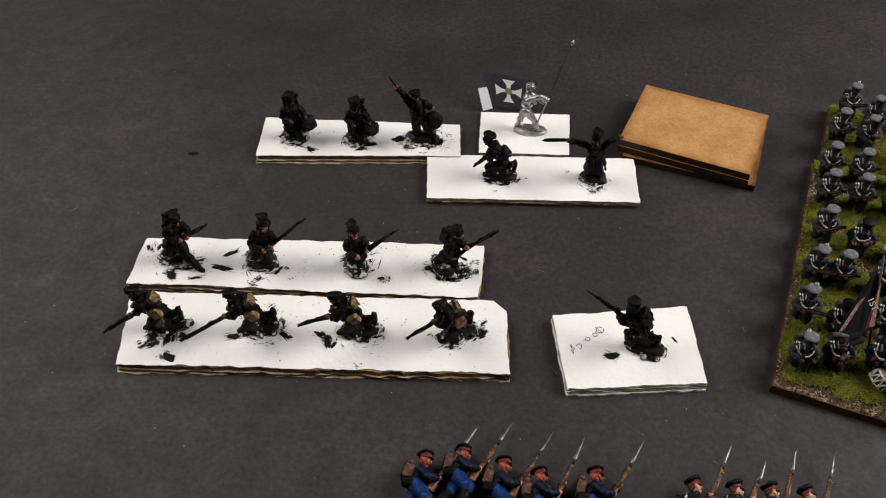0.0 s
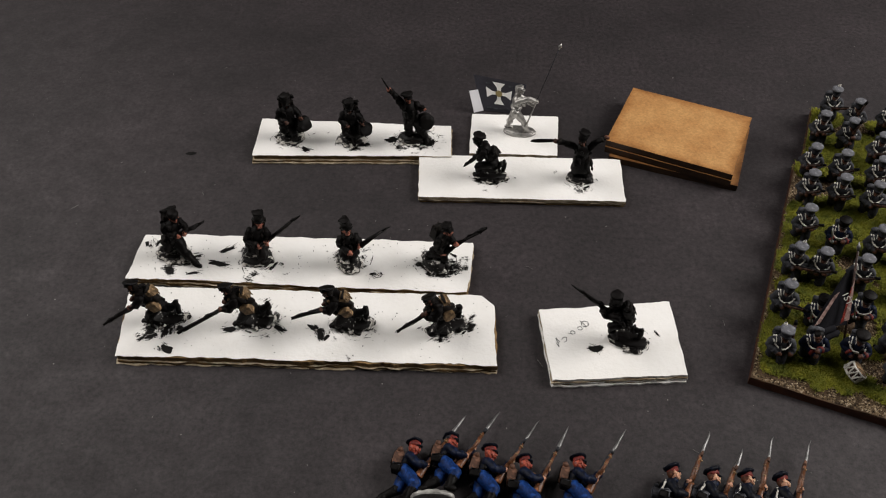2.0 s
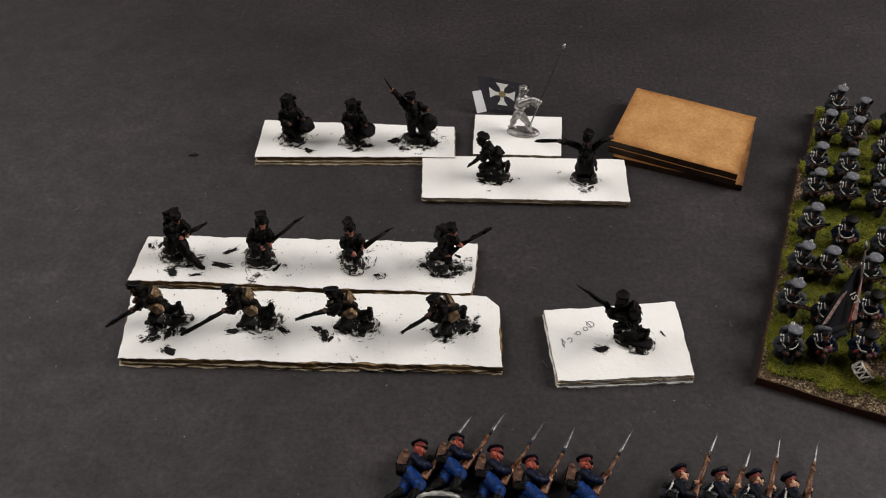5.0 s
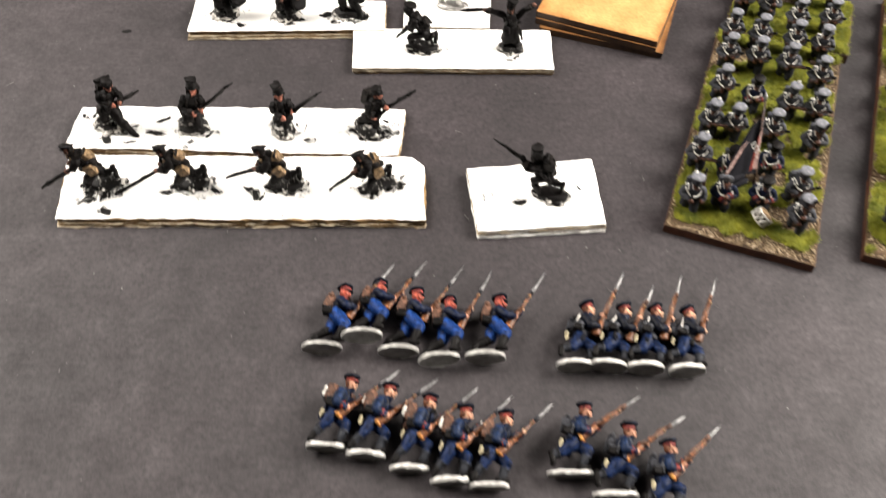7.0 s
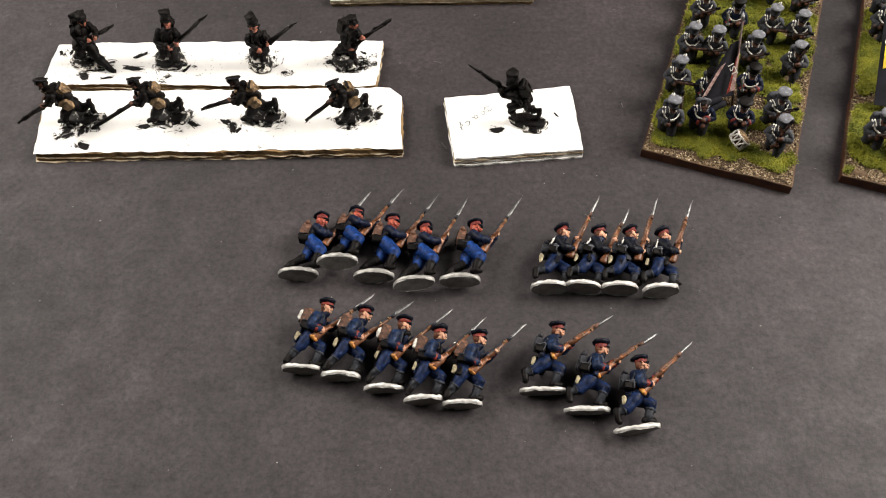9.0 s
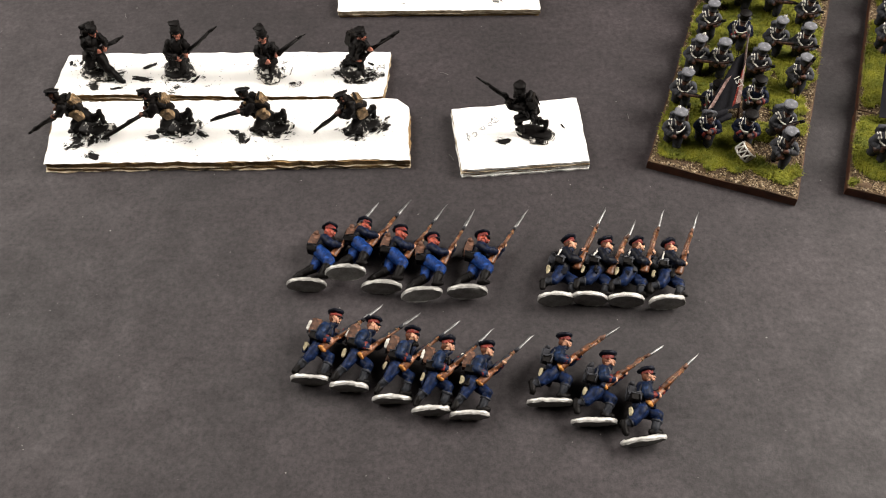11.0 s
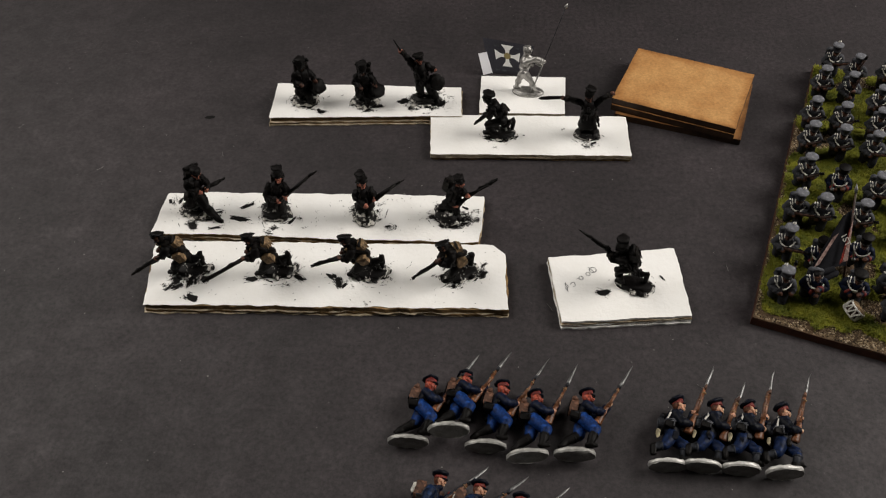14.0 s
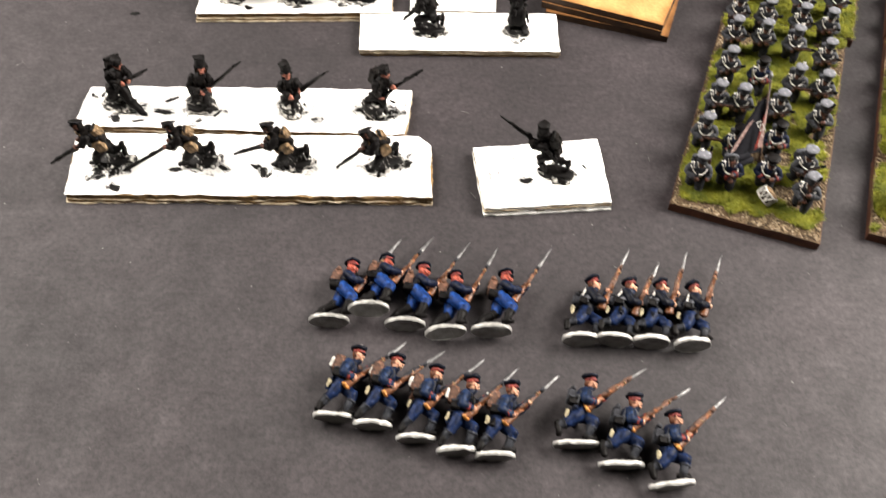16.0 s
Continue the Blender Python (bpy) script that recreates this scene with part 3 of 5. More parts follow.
# larger dabs: card, x, y, length, width, angle
for n, (key, x, y, length, width, angle) in enumerate((("A", -0.0627, 0.1377, 0.0034, 0.0017, -0.5), ("A", -0.0478, 0.1446, 0.0034, 0.0016, 0.1), ("A", -0.0352, 0.1456, 0.0036, 0.0011, -0.6), ("A", -0.0672, 0.1416, 0.0030, 0.0012, 0.5), ("A", -0.0264, 0.1462, 0.0024, 0.0015, -0.4),
                                                       ("B", -0.0562, 0.1680, 0.0048, 0.0015, -0.15), ("B", -0.0545, 0.1735, 0.0036, 0.0010, 0.5), ("B", -0.0622, 0.1642, 0.0030, 0.0006, 0.2), ("C", 0.0462, 0.1424, 0.0034, 0.0014, 0.1), ("C", 0.0625, 0.1478, 0.0016, 0.0003, -1.0),
                                                       ("E", -0.0395, 0.2180, 0.0030, 0.0016, -0.6), ("E", -0.0206, 0.2212, 0.0034, 0.0014, 0.2), ("E", -0.0125, 0.2240, 0.0036, 0.0020, 0.3), ("E", 0.0006, 0.2230, 0.0030, 0.0014, 1.2))):
    vs, fs = [], []
    blot(vs, fs, x, y, length, width, angle, n * 2.3, TOP[key], CARDS[key][3], 30)
    rnd = random.Random(900 + n)
    for q in range(4):
        along, off = rnd.uniform(-0.4, 0.4) * length, rnd.uniform(-0.4, 0.4) * width
        blot(vs, fs, x + along * math.cos(angle) - off * math.sin(angle), y + along * math.sin(angle) + off * math.cos(angle), length * rnd.uniform(0.3, 0.6), width * rnd.uniform(0.35, 0.7), angle + rnd.uniform(-0.5, 0.5), n + q * 3.1, TOP[key], CARDS[key][3], 22)
    for q in range(14):
        along, off = rnd.uniform(-0.75, 0.3) * length, rnd.uniform(-0.75, 0.75) * width
        stroke(vs, fs, x + along * math.cos(angle) - off * math.sin(angle), y + along * math.sin(angle) + off * math.cos(angle), angle + rnd.uniform(-0.25, 0.25), length * rnd.uniform(0.25, 0.7), rnd.uniform(-0.4, 0.4), rnd.choice((0.00008, 0.00014, 0.00025)), TOP[key], CARDS[key][3])
    part("paint_smear", vs, fs, [M["smear"]], STRIP[key], "dried dab of black paint")
# loops and strokes of the pencilled word: start heading, length, bend
GLYPHS = (((0.9, 0.0052, 6.6), (2.2, 0.0020, 0.2)), ((0.4, 0.0032, 6.5),), ((0.6, 0.0030, 6.4), (2.6, 0.0010, 0.6)), ((2.4, 0.0016, 2.4), (5.4, 0.0014, -2.2)), ((2.2, 0.0014, 0.3), (4.4, 0.0013, 0.6), (1.9, 0.0015, -0.5), (5.0, 0.0012, 0.5)))
for n, glyph in enumerate(GLYPHS):
    vs, fs = [], []
    x, y = 0.0447 - n * 0.00185, 0.1496 - n * 0.0014
    for k, (heading, length, bend) in enumerate(glyph):
        length *= 1.15
        px, py, hd = x - k * 0.0003, y - k * 0.0001, heading
        for q in range(4):
            stroke(vs, fs, px, py, hd, length / 3.6, bend / 4, 0.00022, TOP["C"], CARDS["C"][3])
            for e in range(5):
                px, py, hd = px + math.cos(hd) * length / 20, py + math.sin(hd) * length / 20, hd + bend / 20
    part("pencil_mark", vs, fs, [M["pencil"]], STRIP["C"], "grey pencil strokes of a handwritten word")

# ---- bare wooden stands in a stack ----


def plate(name, centre, angle, z0, thick, label, group="", size=(0.0396, 0.0310), mats=("mdf", "mdf_edge")):
    cx, cy = centre
    u, v = V((math.cos(angle), math.sin(angle))), V((-math.sin(angle), math.cos(angle)))
    w, d = size[0] / 2, size[1] / 2
    pts = [tuple(V(centre) + u * a + v * b) for a, b in ((-w, -d), (w, -d), (w, d), (-w, d))]
    vs, fs, idx = slab(pts, z0, z0 + thick, 10, 8, 0.00012, 2)
    return tagged(part(name, vs, fs, [M[mats[0]], M[mats[1]]], None, "", idx), label, "wooden plate", group)


MX, MY, MA = 0.0798, 0.2290, radians(-22.3)
plate("wooden_plate", (MX + 0.0009, MY - 0.0010), MA + 0.07, 0.0, 0.00214, "blank MDF plate with scorched edges, lowest of a stack", "stack of wooden plates", (0.0400, 0.0310))
plate("wooden_plate", (MX - 0.0001, MY - 0.0004), MA + 0.004, 0.00217, 0.00214, "blank MDF plate with scorched edges inside a stack", "stack of wooden plates")
plate("wooden_plate", (MX, MY), MA, 0.00434, 0.00214, "blank tan MDF plate on top of a stack", "stack of wooden plates")

# ---- grassed stands ----
GA = radians(-20.3)
GU, GV = V((math.cos(GA), math.sin(GA))), V((-math.sin(GA), math.cos(GA)))


def stand_point(origin, u, v):
    p = V(origin) + GU * (u * MM) + GV * (v * MM)
    return p.x, p.y


STAND_W, STAND_D, STAND_H = 38.5, 29.7, 2.3


def mound(x, y):
    return 0.0004 * noise.noise(V((x * 120, y * 120, 4.0))) + 0.00035


def turf_cover(x, y):
    return noise.noise(V((x * 95, y * 95, 1.5))) + 0.5 * noise.noise(V((x * 260, y * 260, 8.5)))


def tuft_rise(x, y):
    """Height of the grass cushions over the soil."""
    return 0.0007 * max(0.0, min(1.0, (turf_cover(x, y) + 0.33) * 2.0))


def edge_of(origin, x, y):
    d = (V((x, y)) - V(origin)) / MM
    u, v = d.dot(GU), d.dot(GV)
    return min(u, STAND_W - u, v, STAND_D - v)


def grassed_stand(origin, seed, label, bare=0.0):
    """A board with a low mound of soil, static grass and grit."""
    thing = tagged(new("grassed_stand"), label, "display base", "grassed stands")
    rnd = random.Random(seed)
    c = [stand_point(origin, u, v) for u, v in ((0, 0), (STAND_W, 0), (STAND_W, STAND_D), (0, STAND_D))]
    vs, fs, idx = slab(c, 0.0, STAND_H * MM, 12, 10, 0.00015, seed)
    part("board", vs, fs, [M["stand_edge"]], thing)
    c = [stand_point(origin, u, v) for u, v in ((0.15, 0.06), (STAND_W - 0.15, 0.06), (STAND_W - 0.15, STAND_D - 0.06), (0.15, STAND_D - 0.06))]
    vs, fs, idx = slab(c, STAND_H * MM - 0.0002, STAND_H * MM, 76, 60, 0.0002, seed)
    vs = [(x, y, z if z < STAND_H * MM - 0.0001 else z + mound(x, y) + tuft_rise(x, y) * min(1.0, max(0.0, edge_of(origin, x, y) - 1.0))) for x, y, z in vs]
    idx = [0 if sum(vs[k][2] for k in f) / 4 < STAND_H * MM else int(turf_cover(vs[f[0]][0], vs[f[0]][1]) > -0.31 + (0.5 if bare and edge_of(origin, *vs[f[0]][:2]) < 4 else 0.0) and edge_of(origin, *vs[f[0]][:2]) > 1.8) for f in fs]
    part("soil", vs, fs, [M["soil"], M["turf_bed"]], thing, "", idx)
    gv, gf, pv, pf = [], [], [], []
    for i in range(36000):
        u, v = rnd.uniform(0.5, STAND_W - 0.5), rnd.uniform(0.5, STAND_D - 0.5)
        x, y = stand_point(origin, u, v)
        cover, edge = turf_cover(x, y), min(u, STAND_W - u, v, STAND_D - v)
        z = STAND_H * MM + mound(x, y)
        if cover - max(0.0, 2.0 - edge) * 0.22 - max(0.0, 5.0 - v) * bare > -0.33:
            z += tuft_rise(x, y) * min(1.0, max(0.0, edge - 1.0))
            a, lean = rnd.uniform(0, 6.28), rnd.uniform(0.3, 1.2)
            h, w = rnd.uniform(0.0007, 0.0016), 0.00008
            dx, dy = math.cos(a), math.sin(a)
            tip = (x + dx * h * lean, y + dy * h * lean, z + h * max(0.3, 1.1 - 0.6 * lean))
            k = len(gv)
            gv += [(x - dy * w, y + dx * w, z - 0.0002), (x + dy * w, y - dx * w, z - 0.0002), ((x + tip[0]) / 2 + dy * w, (y + tip[1]) / 2 - dx * w, z + h * 0.6), ((x + tip[0]) / 2 - dy * w, (y + tip[1]) / 2 + dx * w, z + h * 0.6), tip]
            gf += [(k, k + 1, k + 2, k + 3), (k + 3, k + 2, k + 4)]
        elif rnd.random() < (0.45 if v < 6 and bare else 0.22):
            r = rnd.uniform(0.00012, 0.00038)
            k = len(pv)
            t = rnd.uniform(0, 1.5)
            for a in range(4):
                pv.append((x + r * math.cos(t + a * 1.57), y + r * rnd.uniform(0.7, 1.1) * math.sin(t + a * 1.57), z + r * rnd.uniform(0, 0.4)))
            pv += [(x, y, z + r * rnd.uniform(0.7, 1.2)), (x, y, z - r)]
            for a in range(4):
                b = (a + 1) % 4
                pf += [(k + a, k + b, k + 4), (k + b, k + a, k + 5)]
    tagged(part("grass", gv, gf, [M["turf"]], thing), kind="stuff")
    tagged(part("grit", pv, pf, [M["gravel"]], thing), kind="stuff")
    return thing


G0 = (0.0837, 0.1352)
H0 = (0.1333, 0.1258)
STANDS = [stand_point(G0, 0, 0), stand_point(G0, 0.1, 29.8), stand_point(G0, 0, 59.6), stand_point(G0, 2.0, 90.3), stand_point(H0, 0, 0), stand_point(H0, 0.3, 30.0), stand_point(H0, 0.5, 60.1), stand_point(H0, 0.2, 90.2)]
for i, origin in enumerate(STANDS):
    grassed_stand(origin, 30 + i, "brown board with yellow-green static grass and grit", 0.11 if i in (0, 4) else 0.0)

# ---- figures ----


def figure_mesh(name, j, c, seed=0):
    """One cast figure in millimetres, facing +x. j: the joints and what it carries; c: its paints."""
    s = Sculpt()
    g = lambda key, other=None: V(j.get(key, other))  # noqa: E731
    turn = radians(j.get("face", 0))
    f = V((math.cos(turn), math.sin(turn), 0))
    l = V((-f.y, f.x, 0))
    up = V((0, 0, 1))
    rx, ry, h = j.get("base", (4.4, 2.8, 1.1))
    bx, by = j.get("base_at", (0, 0))
    bd = radians(j.get("base_turn", 0))
    edge = (math.cos(bd), math.sin(bd), 0)
    s.lathe((bx, by, 0.2), (bx, by, h), [(0, 0.99), (0.5, 1.0), (0.85, 0.985), (1, 0.9)], c["rim"], 36, edge, rx, ry)
    s.lathe((bx, by, 0), (bx, by, 0.24), [(0, 0.985), (1, 1.0)], c["base"], 36, edge, rx, ry, 0, False)
    s.bulk = j.get("bulk", 1.0)
    if c.get("ground"):
        s.ball((bx, by, h * 0.95), (rx * 0.92, ry * 0.92, j.get("mound", 0.8)), c["ground"], 18, side=edge)
    if "crust" in j:
        # lumps of dried paint and filler round the edge of the base
        rnd = random.Random(seed + 7)
        for k in range(j["crust"]):
            a = 2 * math.pi * (k + rnd.uniform(-0.4, 0.4)) / j["crust"]
            u, v = math.cos(a) * rx * rnd.uniform(0.84, 1.02), math.sin(a) * ry * rnd.uniform(0.84, 1.02)
            x, y = bx + u * edge[0] - v * edge[1], by + u * edge[1] + v * edge[0]
            s.ball((x, y, h * rnd.uniform(0.1, 0.5)), (rnd.uniform(0.7, 1.9), rnd.uniform(0.6, 1.3), rnd.uniform(0.35, 0.75)), c["rim"] if k % 3 else c["ground"], 8, (rnd.uniform(-0.4, 0.4), rnd.uniform(-0.4, 0.4), 1))
    hip, neck, head = g("hip"), g("neck"), g("head")
    spine = (neck - hip).normalized()
    # legs
    leg = j.get("leg", 1.0)
    for k, side in ((1, "l"), (-1, "r")):
        top = hip + l * (k * 1.0)
        knee, foot = g("knee_" + side), g("foot_" + side)
        # on a rear leg in shade, the dark shin paint reaches the knee
        dark = side in j.get("shade_leg", "")
        s.limb(top, knee, 1.55 * leg, 1.2 * leg, c["legs"], 11)
        s.limb(knee, knee + (foot - knee) * 0.35, 1.15 * leg, 1.0 * leg, c["shins" if dark else "legs"])
        s.limb(knee + (foot - knee) * 0.3, foot, 1.05 * leg, 0.72, c["shins"])
        s.lathe(knee + (foot - knee) * 0.3, knee + (foot - knee) * 0.42, [(0, 1.12), (0.5, 1.2), (1, 1.1)], c["shins"], 9)
        toe = V(j.get("toe_" + side, tuple(f)))
        s.limb(foot - toe * 0.3, foot + toe * 1.3 - up * 0.15, 0.78, 0.6, c["boots"])
    # body
    s.limb(hip, hip + (neck - hip) * 0.45, 1.75, 1.75, c["coat"], 11, l, 1.08, 0.92)
    s.limb(hip + (neck - hip) * 0.45, neck - spine * 1.2, 1.8, 1.95, c["coat"], 11, l, 1.14, 0.92)
    if j.get("tails", True):
        s.lathe(hip + spine * 0.9, hip - spine * 1.6 - f * 0.3, [(0, 1.7), (0.3, 1.95), (1, 2.35)], c["coat"], 11, l, 1.05 * s.bulk, 0.95 * s.bulk)
    if "skirt" in j:
        s.lathe(hip + spine * 0.5, hip - up * j["skirt"], [(0, 1.8), (0.4, 2.2), (0.9, 2.8), (1, 2.6)], c["coat"], 12, l, 1.1, 0.9)
    s.lathe(hip + spine * 1.2, hip + spine * 1.75, [(0, 1.84), (0.5, 1.92), (1, 1.84)], c["belt"], 11, l, 1.08, 0.95)
    s.limb(neck - spine * 0.5, head - up * 1.25, 0.95, 0.75, c["collar"])
    # arms
    for k, side in ((1, "l"), (-1, "r")):
        top = neck + l * (k * 2.0) - spine * 0.8
        elbow, hand = g("elbow_" + side), g("hand_" + side)
        s.limb(top, elbow, 1.1, 0.9, c.get("sleeve", c["coat"]))
        s.limb(elbow, hand, 0.9, 0.72, c.get("sleeve", c["coat"]))
        d = (hand - elbow).normalized()
        s.lathe(hand - d * 1.3, hand - d * 0.45, [(0, 0.84), (0.3, 0.95), (1, 0.92)], c["cuff"], 9)
        s.ball(hand + d * 0.2, (0.72, 0.72, 0.86), c["hand"], 8, d)
        for q in (-0.3, 0.0, 0.3):
            s.ball(hand + d * 0.55 + up * q, (0.26, 0.5, 0.2), c["hand"], 6)
    # head
    fh = V(j.get("gaze", tuple(f))).normalized()
    lh = up.cross(fh).normalized()
    s.ball(head, (1.2, 1.02, 1.35), c["skin"], 11, up, fh)
    s.ball(head + fh * 1.2 - up * 0.1, (0.3, 0.24, 0.40), c["skin"], 6, up, fh)
    for k in (1, -1):
        s.ball(head + fh * 0.98 + lh * (k * 0.45) + up * 0.22, (0.2, 0.2, 0.14), c["eye"], 6, up, fh)
        s.ball(head + lh * (k * 1.0) - up * 0.05, (0.3, 0.18, 0.36), c["skin"], 6, up, fh)
    s.ball(head + fh * 1.16 - up * 0.46, (0.16, 0.42, 0.12), c["eye"], 6, up, fh)
    s.ball(head - fh * 0.42 + up * 0.2, (1.05, 1.08, 1.2), c["hair"], 10, up, fh)
    s.ball(head + fh * 0.95 - up * 0.75, (0.42, 0.5, 0.3), c["skin"], 6, up, fh)
    tilt = (up + V(j.get("cock", (0, 0, 0)))).normalized()
    hat = j.get("hat", "cap")
    base = head + up * j.get("hat_up", 0.75)
    if hat == "none":
        s.ball(head + up * 0.55 - fh * 0.25, (1.25, 1.15, 0.95), c["mop"], 11, up, fh)
    elif hat == "cap":
        tall = j.get("band_h", 0.78)
        s.lathe(base, base + tilt * tall, [(0, 1.24), (0.2, 1.30), (1, 1.36)], c["band"], 14)
        s.lathe(base + tilt * (tall - 0.1), base + tilt * j.get("crown", 1.7), [(0, 1.36), (0.35, 1.82), (0.65, 1.86), (0.9, 1.6), (1, 1.0)], c["hat"], 16, None, j.get("cap_r", 1.0), j.get("cap_r", 1.0))
        if j.get("piping"):
            q = base + tilt * (tall - 0.1 + (j["crown"] - tall + 0.1) * 0.5)
            s.lathe(q - tilt * 0.08, q + tilt * 0.08, [(0, 1.86), (0.5, 1.93), (1, 1.86)], c["piping"], 16, None, j["cap_r"], j["cap_r"])
        s.lathe(base + fh * 0.95 - up * 0.12, base + fh * 0.95 + tilt * 0.06, [(0, 1.0), (1, 0.95)], c["hat"], 10, fh, 0.8, 1.05)
    else:
        tall = j.get("hat_tall", 3.0) if hat == "shako" else 2.1
        s.lathe(base - up * 0.1, base + tilt * tall, [(0, 1.38), (0.08, 1.44), (0.12, 1.38), (0.8, 1.56), (0.84, 1.66), (0.97, 1.66), (1, 1.45)], c["hat" if hat == "shako" else "collar" if c["hat"] == "black" else "pack"], 14, None, j.get("hat_r", 1.0), j.get("hat_r", 1.0))
        s.lathe(base + fh * 0.95 - up * 0.15, base + fh * 0.95 + tilt * 0.1, [(0, 1.0), (1, 0.95)], c["boots"], 10, fh, 0.75, 0.95)
        if hat == "covered":
            s.lathe(base + tilt * (tall - 0.5), base + tilt * (tall + 0.12), [(0, 1.62), (0.25, 1.86), (0.8, 1.88), (1, 1.72)], c["hat"], 16, None, j.get("hat_r", 1.0), j.get("hat_r", 1.0))
        if c.get("band") and c["band"] != c["hat"]:
            s.lathe(base - up * 0.05, base + tilt * 0.5, [(0, 1.42), (0.5, 1.48), (1, 1.44)], c["band"], 14)
        if j.get("pompon"):
            s.ball(base - fh * 1.5 + tilt * (tall + 0.1), (0.5, 0.5, 0.6), "white", 8)
            s.ball(base - fh * 1.5 + tilt * (tall + 0.55), (0.22, 0.22, 0.22), "black", 6)
    for k in (1, -1):
        s.limb(head + lh * (k * 1.12) + up * 0.5, head + lh * (k * 0.75) + fh * 0.75 - up * 1.0, 0.14, 0.14, c["chin"], 5)
    # kit
    chest = hip + (neck - hip) * 0.62
    if "pack" in j:
        back = chest - f * 2.6 + spine * (0.3 + j.get("pack_up", 0.0))
        w, t, hh = j["pack"]
        s.block(back, (t, w, hh), c["pack"], spine, f, 0.16)
        s.block(back - f * (t / 2) + spine * hh * 0.2, (0.3, w * 0.9, hh * 0.55), c["pack"], spine, f)
        if "roll_back" in j:
            s.limb(back - f * (t / 2 + 0.3) - l * 0.9 + spine * 0.9, back - f * (t / 2 + 0.3) - l * 0.9 - spine * 0.5, 0.5, 0.45, c["roll"])
        else:
            rolled = back + spine * (hh / 2 + j.get("roll_up", 0.35)) - f * 0.2
            s.limb(rolled - l * (w / 2 - 0.3), rolled + l * (w / 2 - 0.3), j.get("roll_r", 0.7), j.get("roll_r", 0.7), c["roll"])
        for k in (1, -1):
            s.lathe(back + l * (k * w * 0.28) - f * (t / 2 + 0.2) + spine * hh * 0.52, back + l * (k * w * 0.28) - f * (t / 2 + 0.2) - spine * hh * 0.45, [(0, 0.18), (1, 0.18)], c["strap"], 5)
            a = neck + l * (k * 1.25) - spine * 0.5
            s.limb(a - f * 1.3, a + f * 1.0 + spine * 0.35, 0.26, 0.26, c["strap"], 6)
            s.limb(a + f * 1.35 + spine * 0.1, chest + l * (k * 1.5) + f * 1.45 - spine * 0.9, 0.24, 0.24, c["strap"], 6)
    if "box" in j:
        s.block(hip + V(j["box"]), (2.2, 2.1, 1.7), c["boots"], spine, f, 0.14)
        s.block(hip + V(j["box"]) + spine * 0.75, (2.35, 2.25, 0.4), c["boxlid"], spine, f, 0.14)
        s.limb(hip + V(j["box"]) + spine * 0.85 - f * 0.8 - l * 1.2, hip + V(j["box"]) + spine * 0.85 + f * 0.8 - l * 1.2, 0.13, 0.13, c["strap"], 5)
        s.limb(hip + V(j["box"]) + spine * 0.85 + f * 0.8 - l * 1.2, hip + V(j["box"]) - spine * 0.7 + f * 0.8 - l * 1.2, 0.11, 0.11, c["strap"], 5)
    if "bag" in j:
        b = j.get("bag_r", 1.0)
        thin = j.get("bag_thin", 1.0)
        if j.get("bag_square"):
            s.block(hip + V(j["bag"]), (2.5, 1.5, 3.1), c["bag"], spine, f, 0.2)
        else:
            s.ball(hip + V(j["bag"]), (1.15 * b * thin, 0.8 * b, 1.6 * b), c["bag"], 10, spine, f)
        if j.get("bag_square"):
            s.block(hip + V(j["bag"]) + spine * 1.0, (2.7, 1.7, 1.2), c["bag"], spine, f, 0.2)
        else:
            s.ball(hip + V(j["bag"]) + spine * 0.7 * b, (1.2 * b * thin, 0.86 * b, 0.8 * b), c["bag"], 10, spine, f)
    if "belts" in j:
        for k in ((1, -1) if j["belts"] == 2 else (1,)):
            a, b = neck + l * (k * 1.5) - spine * 0.3, hip - l * (k * 1.7) + spine * 1.0
            for face in (1, -1):
                mid = (a + b) / 2 + f * (face * 2.0)
                s.limb(a + f * (face * 0.7), mid, 0.27, 0.27, c["strap"], 6)
                s.limb(mid, b + f * (face * 0.7), 0.27, 0.27, c["strap"], 6)
    if "blanket" in j:
        a, b, r = j["blanket"]
        s.limb(a, b, r, r, c["roll"], 10)
        for at in (0.25, 0.7):
            p = V(a) + (V(b) - V(a)) * at
            d = (V(b) - V(a)).normalized()
            s.lathe(p - d * 0.15, p + d * 0.15, [(0, r * 1.03), (0.5, r * 1.1), (1, r * 1.03)], c["piping"], 10)
    if "yoke" in j:
        p = [neck + l * (2.0 * math.cos(q * math.pi / 8)) + f * (0.3 + 1.95 * math.sin(q * math.pi / 8)) - spine * (0.1 + 1.5 * math.sin(q * math.pi / 8)) for q in range(9)]
        for a, b in zip(p, p[1:]):
            s.limb(a, b, 0.19, 0.19, c["sling"], 6)
        for q in (1.55, 2.15):
            s.limb(neck - l * q - f * 0.9 + spine * 0.1, neck - l * q + f * 0.9 - spine * 0.1, 0.2, 0.2, c["sling"], 6)
    if "slash" in j:
        # the shoulder strap over the upper side of the body
        p = [neck - l * 1.7 - f * 0.9 + spine * 0.25, neck - l * 2.6 - f * 1.2 - spine * 0.9, chest - l * 2.4 - f * 1.5, hip - l * 2.4 - f * 1.3 + spine * 2.0]
        for a, b in zip(p, p[1:]):
            s.limb(a, b, 0.17, 0.17, c["sling"], 6)
